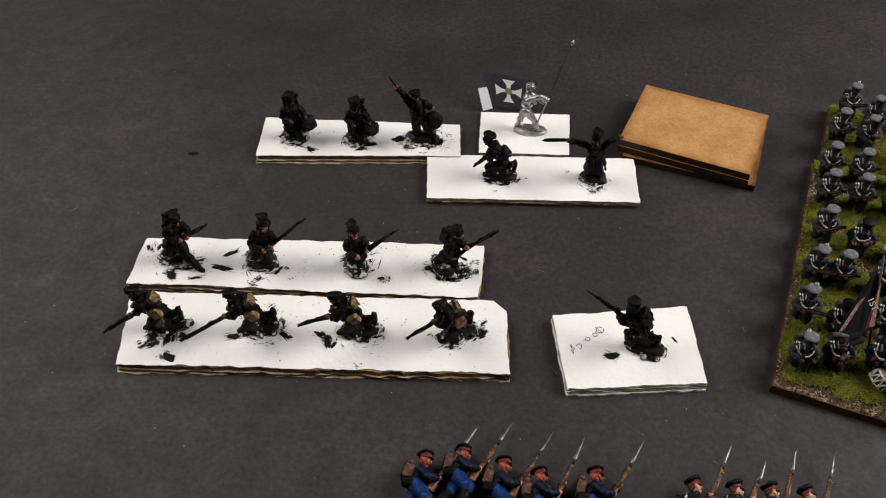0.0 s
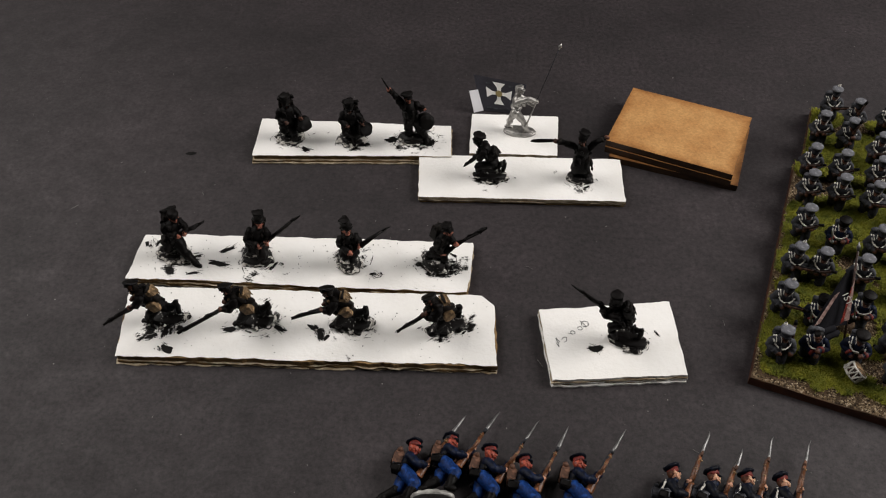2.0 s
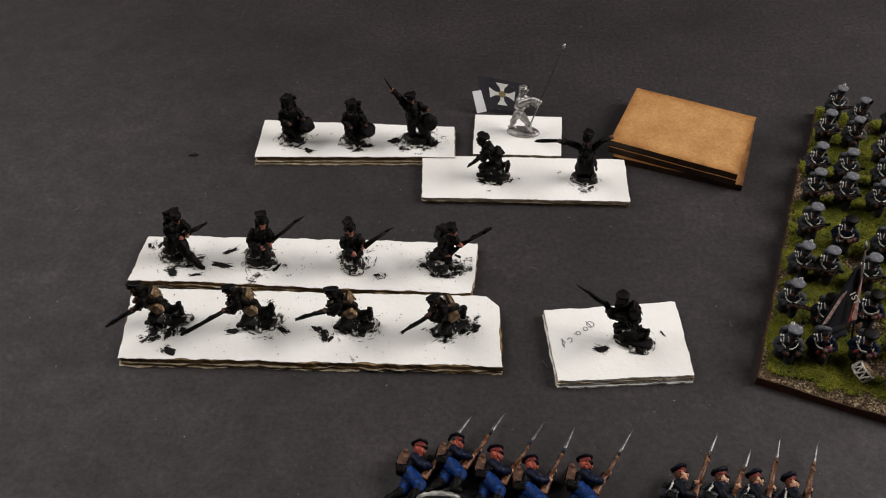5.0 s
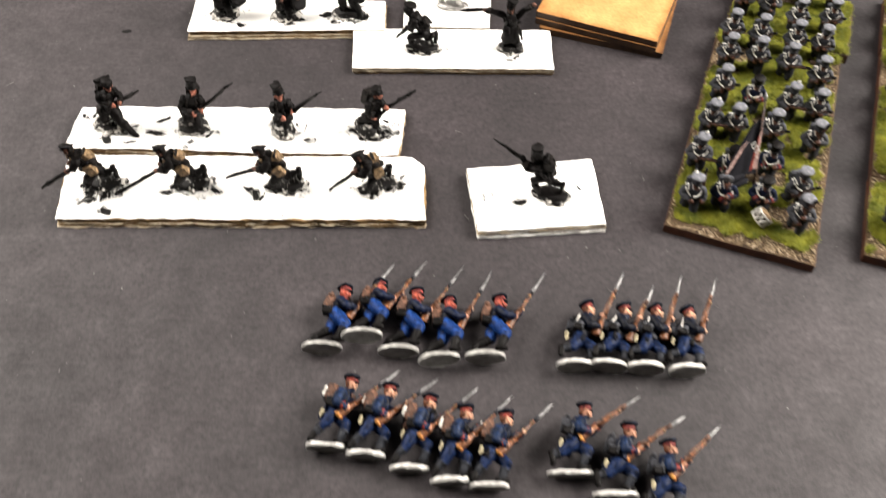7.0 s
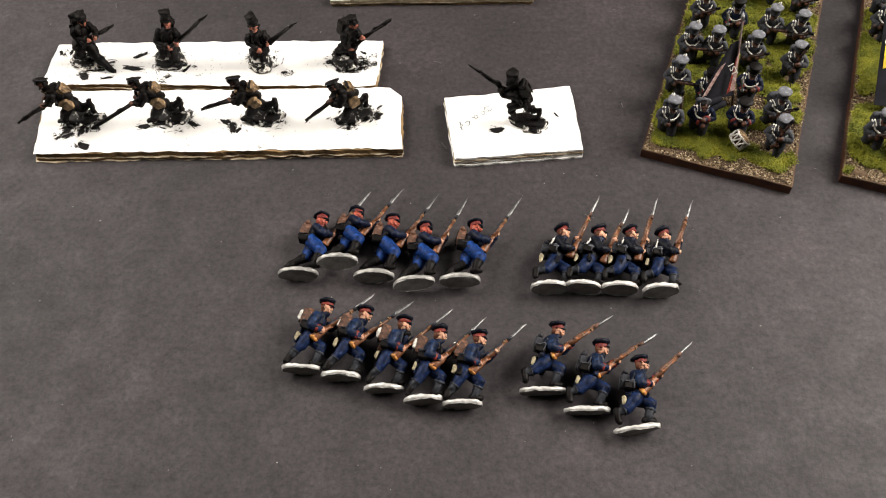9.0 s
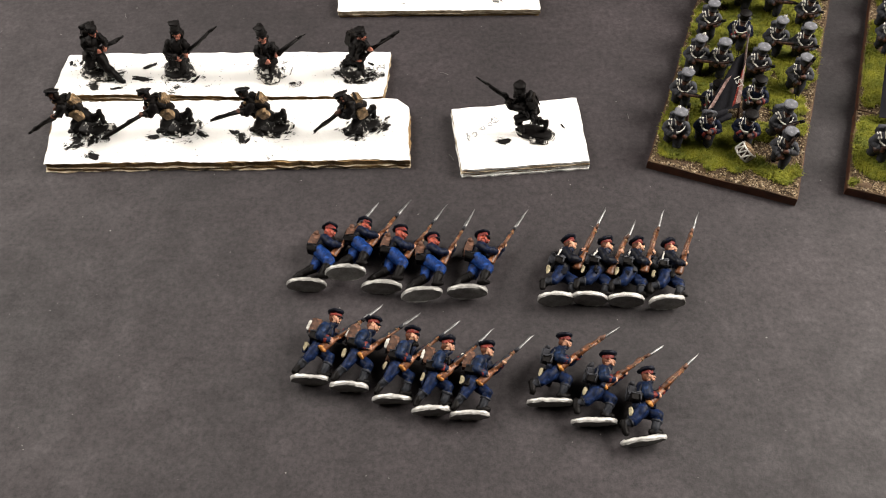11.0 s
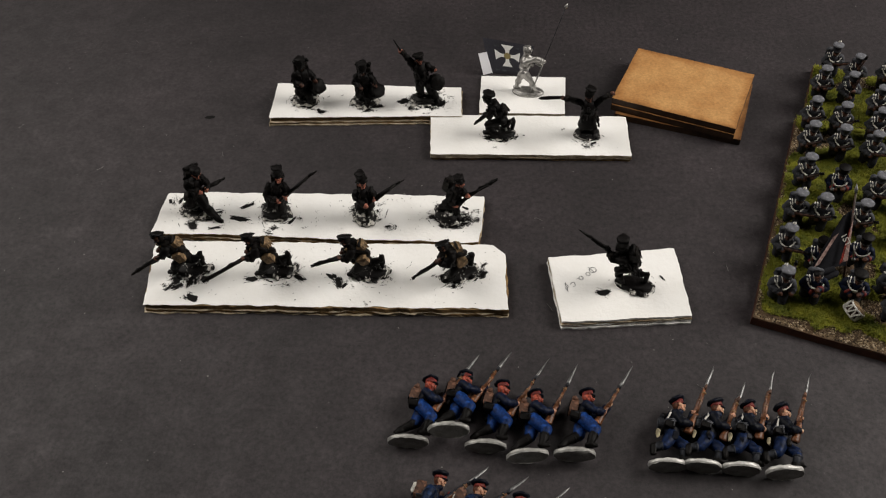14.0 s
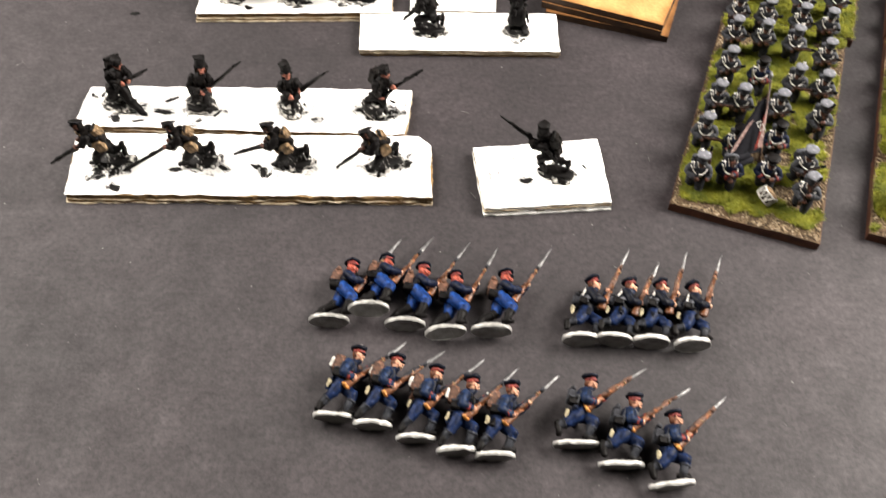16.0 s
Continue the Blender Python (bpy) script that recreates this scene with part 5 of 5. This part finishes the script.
J_BEARER = dict(tails=False, leg=0.95, lumps=6, rough=0.13, bulk=0.84, base=(5.3, 2.8, 0.9), mound=0.5, hip=(-1.7, 0, 8.8), neck=(-1.7, 0, 14.0), head=(-1.1, 0, 16.2), knee_l=(-3.2, 0.9, 4.8), foot_l=(-4.2, 0.9, 1.5), knee_r=(0.9, -1.0, 5.2), foot_r=(2.4, -1.0, 1.5), elbow_l=(1.0, 1.8, 12.0), hand_l=(3.2, 0.2, 11.4), elbow_r=(1.8, -2.2, 15.2), hand_r=(4.3, -1.2, 13.6),
                bag=(-0.4, -2.0, -0.2), hat="cap", cap_r=0.72, crown=1.2, band_h=0.5, cock=(-0.2, 0.3, 0), scabbard=((-2.0, 2.0, 7.4), (-4.0, 2.6, 3.4)))


def on_card(name, joints, colours, key, x, y, turn, label, seed):
    me = figure_mesh(name, dict(joints, rough=joints["rough"] * (1.0 if name == "standard_bearer" else 1.35)), colours, seed)
    m = Matrix.Translation((x, y, TOP[key] + 0.00005)) @ Matrix.Rotation(radians(turn), 4, "Z")
    return figure(name, me, m, label, "figures on painting cards")


black_label = "black-primed skirmisher with tall hat and musket on white card"
on_card("skirmisher", J_LUNGE, dict(FLESH, rim="patchy", ground="patchy"), "B", -0.0691, 0.1708, -55, "black-primed skirmisher stepping forward on white card", 101)
on_card("skirmisher", J_STAND, FLESH, "B", -0.0456, 0.1704, -85, black_label, 102)
on_card("skirmisher", J_STAND_B, dict(FLESH, rim="patchy", ground="patchy"), "B", -0.0198, 0.1696, -75, black_label, 103)
on_card("skirmisher", J_STAND_C, FLESH, "B", 0.0041, 0.1701, -65, black_label, 104)
# crouching: place, turn, hand and muzzle
for i, (x, y, turn, hand, muzzle) in enumerate(((-0.0651, 0.1474, 184, (6.0, 3.6, 9.2), (12.1, 7.4, 7.4)), (-0.0414, 0.1476, 186, (6.9, 3.6, 9.6), (18.1, 7.4, 5.6)), (-0.0162, 0.1475, 182, (6.7, 3.2, 9.8), (13.9, 5.2, 9.0)), (0.0084, 0.1478, 206, (6.7, 0.8, 8.8), (13.2, -1.6, 3.0)))):
    hand, muzzle = V(hand), V(muzzle)
    on_card("skirmisher", dict(J_CROUCH, hand_l=tuple(hand), gun=(tuple(hand * 1.3 - muzzle * 0.3), tuple(muzzle))), dict(TAN, rim="inky", ground="inky"), "A", x, y, turn, "black-primed skirmisher crouching with tan pack and lowered musket", 110 + i)
on_card("skirmisher", J_AIM, dict(INK, ground="black"), "C", 0.0547, 0.1449, 165, "black-primed skirmisher raising a musket on white card", 120)
on_card("drummer", J_DRUM, dict(FLESH, rim="patchy", ground="patchy", skin="walnut", hand="tanned"), "E", -0.0450, 0.2234, -75, "black-primed drummer with drum at the hip on white card", 131)
on_card("drummer", dict(J_DRUM, squash=0.94), dict(FLESH, rim="patchy", ground="patchy", skin="walnut", hand="tanned"), "E", -0.0252, 0.2230, -85, "black-primed drummer with drum at the hip on white card", 132)
on_card("officer", J_HAIL, FLESH, "E", -0.0054, 0.2241, -85, "black-primed officer waving one raised arm on white card", 133)
on_card("skirmisher", J_STOOP, INK, "D", 0.0196, 0.2079, 175, "black-primed skirmisher stooping with lowered musket on white card", 141)
on_card("officer", J_SWORD, dict(FLESH, hand="tanned", skin="tanned"), "D", 0.0469, 0.2082, -90, "black-primed officer in tall hat pointing a sword sideways", 142)
PEWTER = paints("pewter", ground="pewter")
on_card("standard_bearer", J_BEARER, PEWTER, "F", 0.0290, 0.2316, -5, "bare pewter standard bearer standing on white card", 151)

# the bearer's wire staff and the printed paper flag behind it
s = Sculpt()
s.lathe((29.6, 229.8, 1.2), (33.4, 230.5, 14.6), [(0, 1.0), (1, 1.0)], "pewter", 7, None, 0.26, 0.26)
s.lathe((33.3, 230.5, 14.2), (38.9, 231.6, 34.0), [(0, 1.0), (1, 1.0)], "slate", 7, None, 0.11, 0.11)
s.lathe((38.7, 231.6, 33.2), (39.3, 231.7, 35.0), [(0, 0.3), (0.4, 0.62), (1, 0.08)], "pewter", 7)
tagged(new("flag_staff", s.mesh("flag_staff", 0.02)), "thin bare metal flag staff with a spear point", "staff")


def sheet(corners, thick, m, parent, name, label="", nu=12, nv=6, bow=0.0):
    """A thin sheet of paper between four points (bottom left, bottom right, top right, top left), slightly bowed."""
    a, b, c, d = (V(p) for p in corners)
    n = (b - a).cross(d - a).normalized()
    vs, fs = [], []
    for side in (0.5, -0.5):
        for j in range(nv + 1):
            for i in range(nu + 1):
                u, v = i / nu, j / nv
                p = (a * (1 - u) + b * u) * (1 - v) + (d * (1 - u) + c * u) * v
                vs.append(tuple(p + n * (side * thick + bow * math.sin(u * 5.0 + v))))
    k = (nu + 1) * (nv + 1)
    at = lambda i, j: j * (nu + 1) + i  # noqa: E731
    for j in range(nv):
        for i in range(nu):
            q = (at(i, j), at(i + 1, j), at(i + 1, j + 1), at(i, j + 1))
            fs += [q, tuple(k + e for e in reversed(q))]
    rim = [at(i, 0) for i in range(nu + 1)] + [at(nu, j) for j in range(1, nv + 1)] + [at(i, nv) for i in reversed(range(nu))] + [at(0, j) for j in reversed(range(1, nv))]
    for e in range(len(rim)):
        p, q = rim[e], rim[(e + 1) % len(rim)]
        fs.append((q, p, k + p, k + q))
    return part(name, vs, fs, [m], parent, label)


def on_sheet(corners, shapes, m, parent, name, label="", lift=0.00012, depth=0.00006):
    """Flat printed shapes, each a list of (u, v) in 0..1, laid just over a sheet."""
    a, b, c, d = (V(p) for p in corners)
    n = (b - a).cross(d - a).normalized()
    vs, fs = [], []
    for shape in shapes:
        k, count = len(vs), len(shape)
        for h in (lift, lift + depth):
            for u, v in shape:
                vs.append(tuple((a * (1 - u) + b * u) * (1 - v) + (d * (1 - u) + c * u) * v + n * h))
        fs.append(tuple(range(k + count, k + 2 * count)))
        fs += [(k + i, k + (i + 1) % count, k + count + (i + 1) % count, k + count + i) for i in range(count)]
    return part(name, vs, fs, [m], parent, label)


def cross_arms(cu, cv, ru, rv, only=(0, 1, 2, 3), inner=0.10, wide=0.40):
    """The flared arms of a cross, in sheet coordinates."""
    arms = []
    for i in only:
        dx, dy = ((1, 0), (0, 1), (-1, 0), (0, -1))[i]
        pts = []
        for along, across in ((0.1, -inner), (0.55, -inner * 1.4), (1.0, -wide), (1.0, wide), (0.55, inner * 1.4), (0.1, inner)):
            pts.append((cu + (dx * along - dy * across) * ru, cv + (dy * along + dx * across) * rv))
        arms.append(pts)
    return arms


M["print"] = material("dark_printed_paper", (0.035, 0.034, 0.045), (0.025, 0.024, 0.032), 0.7, coarse=120, fine=2000, bump=0.1)
M["paper"] = material("plain_paper", (0.80, 0.80, 0.84), (0.74, 0.74, 0.78), 0.8, coarse=120, fine=2000, bump=0.1, amount=0.1)
M["gilt"] = material("dull_gold_print", (0.30, 0.24, 0.10), (0.18, 0.14, 0.06), 0.6, bump=0)
paper_flag = tagged(new("paper_flag"), "folded printed paper flag, black with a white cross", "flag")
FLAG = ((0.0163, 0.2445, 0.0003), (0.0290, 0.2426, 0.0003), (0.0310, 0.2459, 0.0100), (0.0133, 0.2511, 0.0100))
sheet(((0.0139, 0.2428, 0.0003), (0.0171, 0.2442, 0.0003), (0.0149, 0.2468, 0.0070), (0.0120, 0.2458, 0.0070)), 0.0001, M["paper"], paper_flag, "paper_back", "plain pale back of the folded sheet")
printed = sheet(FLAG, 0.0001, M["print"], paper_flag, "printed_panel", "black printed panel", 4, 4)
on_sheet(FLAG, cross_arms(0.48, 0.56, 0.27, 0.33, (0, 1, 2, 3), 0.12, 0.46), M["card"], printed, "white_cross", "white cross with flared arms")
on_sheet(FLAG, [[(0.48 + 0.075 * math.cos(q * 0.52), 0.56 + 0.10 * math.sin(q * 0.52)) for q in range(12)]], M["gilt"], printed, "wreath", "dull gold wreath", 0.00022)
on_sheet(FLAG, [[(0.16 + 0.17 * q, 0.07), (0.29 + 0.17 * q, 0.07), (0.29 + 0.17 * q, 0.12), (0.16 + 0.17 * q, 0.12)] for q in range(4)] + [[(u, v), (u + 0.1, v), (u + 0.1, v + 0.06), (u, v + 0.06)] for u, v in ((0.22, 0.80), (0.66, 0.80))], M["grey"], printed, "lettering", "pale grey printed bars")

# soldiers on the grassed stands
# the soldiers' skin colour is darkened to stand for shade under their hats
GREY = paints("slate", sling="white", eye="black", hand="tanned", cuff="grey", base="soil", rim="soil", ground="soil", legs="slate", shins="slate", boots="black", belt="white", collar="black", sleeve="grey", skin="tanned", hair="black", hat="cover", band="cover", chin="white", pack="slate", roll="grey", strap="slate",
              boxlid="black", bag="grey", gun="walnut", barrel="black", bands="walnut", blade="steel")
NAVY = dict(GREY, mop="black", sleeve="navy", coat="navy", hat="black", band="black", legs="slate", cuff="maroon", drum="walnut", hoop="white")
J_MARCH = dict(yoke=1, hat_r=0.94, base=(3.0, 2.5, 0.4), mound=0.3, rough=0.12, lumps=3, hip=(0, 0, 5.4), neck=(0.6, 0, 9.3), head=(1.0, 0, 10.7), knee_l=(1.7, 1.1, 3.0), foot_l=(1.6, 1.1, 0.8), knee_r=(0.2, -1.1, 3.0), foot_r=(-1.8, -1.1, 0.9), elbow_l=(1.2, 2.9, 7.2), hand_l=(3.0, 1.4, 7.4), elbow_r=(0.6, -2.9, 7.2), hand_r=(2.6, -0.8, 6.4),
               gun=((2.2, -2.4, 6.0), (4.0, 3.4, 9.6)), barrel=0.9, pack=(3.2, 1.8, 2.6), hat="covered")
J_MARCH_B = dict(J_MARCH, gun=((1.6, 2.4, 5.6), (-2.0, 2.2, 13.6)), hand_l=(2.2, 2.4, 6.4), pompon=True, gaze=(1, 0.3, 0))
J_READY = dict(J_MARCH, gun=((1.4, -2.2, 6.4), (6.0, 5.0, 9.4)), pompon=True, gaze=(0.9, -0.4, 0))
J_PORT = dict(J_MARCH, gun=((2.8, -0.6, 4.6), (2.2, 1.6, 14.6)), hand_l=(2.9, 0.8, 8.2), hand_r=(2.9, -0.2, 6.2), gaze=(1, 0.2, 0))
J_DRUMS = dict(J_MARCH, drum=(4.5, 1.5, 2.9), drum_r=2.4, drum_axis=(-0.30, 0.62, 0.72), hat="cap")
J_DRUMS.pop("gun")
J_LEAD = dict(J_MARCH, blade=((3.0, -1.4, 6.6), (4.6, -2.8, 11.6)), hat="covered", hat_r=0.9)
J_LEAD.pop("gun")
J_FLAG = dict(J_LEAD, hat="none", hand_l=(3.2, 0.6, 8.0), hand_r=(3.0, 0.2, 6.2))
J_FLAG.pop("blade")
SOLDIER = [figure_mesh("soldier", j, c, 200 + i) for i, (j, c) in enumerate(((J_MARCH, GREY), (J_MARCH_B, GREY), (J_READY, GREY), (J_DRUMS, NAVY), (J_LEAD, NAVY), (J_FLAG, NAVY), (J_PORT, GREY)))]
KIND = ["painted soldier in grey with covered hat and musket", "painted soldier in grey marching with shouldered musket", "painted soldier in grey with white hat tuft", "painted drummer in dark blue with roped drum",
        "painted officer in dark blue with tall hat", "painted standard bearer in dark blue", "painted soldier in grey holding an upright musket"]
NAME = ["soldier", "soldier", "soldier", "drummer", "officer", "standard_bearer", "soldier"]

# (kind, across, along in mm from the front corner of the column, turn)
COLUMN = [
    (1, 4.4, 7.8, 15), (5, 12.0, 11.0, 10), (3, 21.7, 13.9, 0), (0, 29.9, 19.9, 30), (6, 31.9, 10.4, -5),
    (2, 3.4, 23.4, 12), (4, 11.9, 21.8, 5), (4, 22.1, 26.8, 0), (6, 32.3, 40.0, 5),
    (2, 4.3, 38.2, 12), (0, 10.9, 38.8, 0), (0, 20.9, 40.2, 10),
    (0, 4.9, 54.4, 20), (4, 14.3, 52.8, 0), (2, 24.2, 53.6, 10), (0, 31.9, 53.3, 0),
    (0, 4.4, 70.0, 10), (0, 13.1, 71.5, 0), (2, 21.9, 71.6, 12), (0, 31.4, 68.9, 5),
    (0, 3.9, 82.5, 0), (0, 12.1, 82.8, 20), (0, 22.7, 84.0, 5), (0, 31.0, 84.4, -10),
    (0, 4.9, 100.3, 0), (6, 13.0, 100.0, 15), (0, 22.3, 96.2, 0), (0, 32.2, 99.2, 5), (2, 6.6, 115.0, 20), (6, 14.2, 111.0, 0), (0, 24.0, 113.0, 0), (0, 33.0, 113.0, 0),
]


def soldier(origin, kind, u, v, turn):
    x, y = stand_point(origin, u, v)
    m = Matrix.Translation((x, y, STAND_H * MM + mound(x, y) - 0.0003)) @ Matrix.Rotation(GA + radians(turn - 90), 4, "Z")
    return figure(NAME[kind], SOLDIER[kind], m, KIND[kind] + " on grass", "soldiers on grassed stands")


for row in COLUMN:
    soldier(G0, *row)
for row in ((0, 5.4, 12.5, 15), (0, 14.5, 13.0, 0), (5, 16.5, 47.0, 0), (0, 4.5, 57.5, 0), (1, 4.0, 68.0, 10), (0, 13.5, 58.5, 0), (0, 13.5, 72.0, 0), (0, 4.5, 83.0, 0), (0, 13.5, 86.0, 10), (0, 4.5, 99.0, 0), (0, 13.5, 101.0, 0), (0, 4.5, 113.0, 0)):
    soldier(H0, *row)


# the flags that are carried on the stands
M["flag_black"] = material("black_flag_paint", (0.010, 0.010, 0.012), (0.016, 0.016, 0.020), 0.8, coarse=200, fine=1500, bump=0.2, spec=0.08)


def lettering(word, size, m, parent, corners, u, v, turn=0.0, lift=0.0007):
    """Raised painted letters on a flag, starting at (u, v) of the sheet."""
    a, b, c, d = (V(p) for p in corners)
    x = (b - a).normalized()
    n = (b - a).cross(d - a).normalized()
    y = n.cross(x)
    curve = bpy.data.curves.new("text", "FONT")
    curve.body, curve.size, curve.extrude = word, size, 0.00004
    tmp = bpy.data.objects.new("text", curve)
    me = bpy.data.meshes.new_from_object(tmp)
    bpy.data.objects.remove(tmp)
    me.materials.clear()
    me.materials.append(m)
    p = (a * (1 - u) + b * u) * (1 - v) + (d * (1 - u) + c * u) * v + n * lift
    ob = new("lettering", me)
    ob.parent = parent
    ob.matrix_world = Matrix.Translation(p) @ Matrix((x, y, n)).transposed().to_4x4() @ Matrix.Rotation(radians(turn), 4, "Z")
    return tagged(ob, "white painted letters")


regiment_flag = tagged(new("regiment_flag"), "small black flag with pale corners on a staff", "flag")
s = Sculpt()
s.lathe((107.6, 141.6, 3.0), (107.6, 155.8, 27.4), [(0, 0.3), (1, 0.26)], "walnut", 7)
s.lathe((107.6, 155.8, 27.4), (107.5, 157.0, 29.4), [(0, 0.3), (0.4, 0.5), (1, 0.05)], "steel", 7)
ob = new("staff", s.mesh("staff", 0.02))
ob.parent = regiment_flag
RF = ((0.0982, 0.1446, 0.0108), (0.1074, 0.1452, 0.0118), (0.1078, 0.1538, 0.0230), (0.1052, 0.1532, 0.0222))
cloth = sheet(RF, 0.00025, M["flag_black"], regiment_flag, "cloth", "black flag cloth", 14, 8, 0.0008)
on_sheet(RF, [[(0.02, 0.06), (0.14, 0.10), (0.30, 0.66), (0.10, 0.60)], [(0.80, 0.10), (0.96, 0.12), (0.96, 0.86), (0.86, 0.70)]], M["rose"], cloth, "pale_border", "pale pink border", 0.0010)
on_sheet(RF, [[(0.72, 0.06), (0.80, 0.10), (0.86, 0.70), (0.82, 0.72)]], M["red"], cloth, "red_border", "dark red border", 0.0011)
s = Sculpt()
s.limb((97.0, 142.4, 9.4), (103.6, 144.6, 11.4), 1.0, 0.8, "black", 10)
s.limb((98.4, 141.6, 8.6), (104.6, 143.8, 10.4), 0.7, 0.9, "black", 10)
ob = new("hanging_fold", s.mesh("hanging_fold", 0.12))
ob.data.materials[0] = M["flag_black"]
ob.parent = regiment_flag
lettering("1ST", 0.0022, M["white"], cloth, RF, 0.40, 0.62, -68, 0.0013)
battle_flag = tagged(new("battle_flag"), "black flag with a yellow cross and white letters", "flag")
BF = ((0.1469, 0.1479, 0.0057), (0.1618, 0.1425, 0.0066), (0.1656, 0.164, 0.0198), (0.151, 0.1689, 0.0188))
cloth = sheet(BF, 0.00025, M["flag_black"], battle_flag, "cloth", "black flag cloth", 12, 8, 0.0004)
on_sheet(BF, cross_arms(0.52, 0.52, 0.46, 0.34, (0, 1, 2, 3), 0.12, 0.37), M["yellow"], cloth, "yellow_cross", "yellow cross with flared arms", 0.0006)
on_sheet(BF, cross_arms(0.52, 0.52, 0.40, 0.29, (0, 1, 2, 3), 0.07, 0.27), M["white"], cloth, "white_cross", "white centre of the cross", 0.0008)
lettering("6", 0.0029, M["white"], cloth, BF, 0.035, 0.665)
lettering("TH", 0.0015, M["white"], cloth, BF, 0.14, 0.745)
lettering("RES", 0.0020, M["white"], cloth, BF, 0.11, 0.655)
s = Sculpt()
s.lathe((158.6, 147.0, 3.0), (162.4, 165.8, 25.0), [(0, 0.3), (1, 0.26)], "walnut", 7)
ob = new("staff", s.mesh("staff", 0.02))
ob.parent = battle_flag
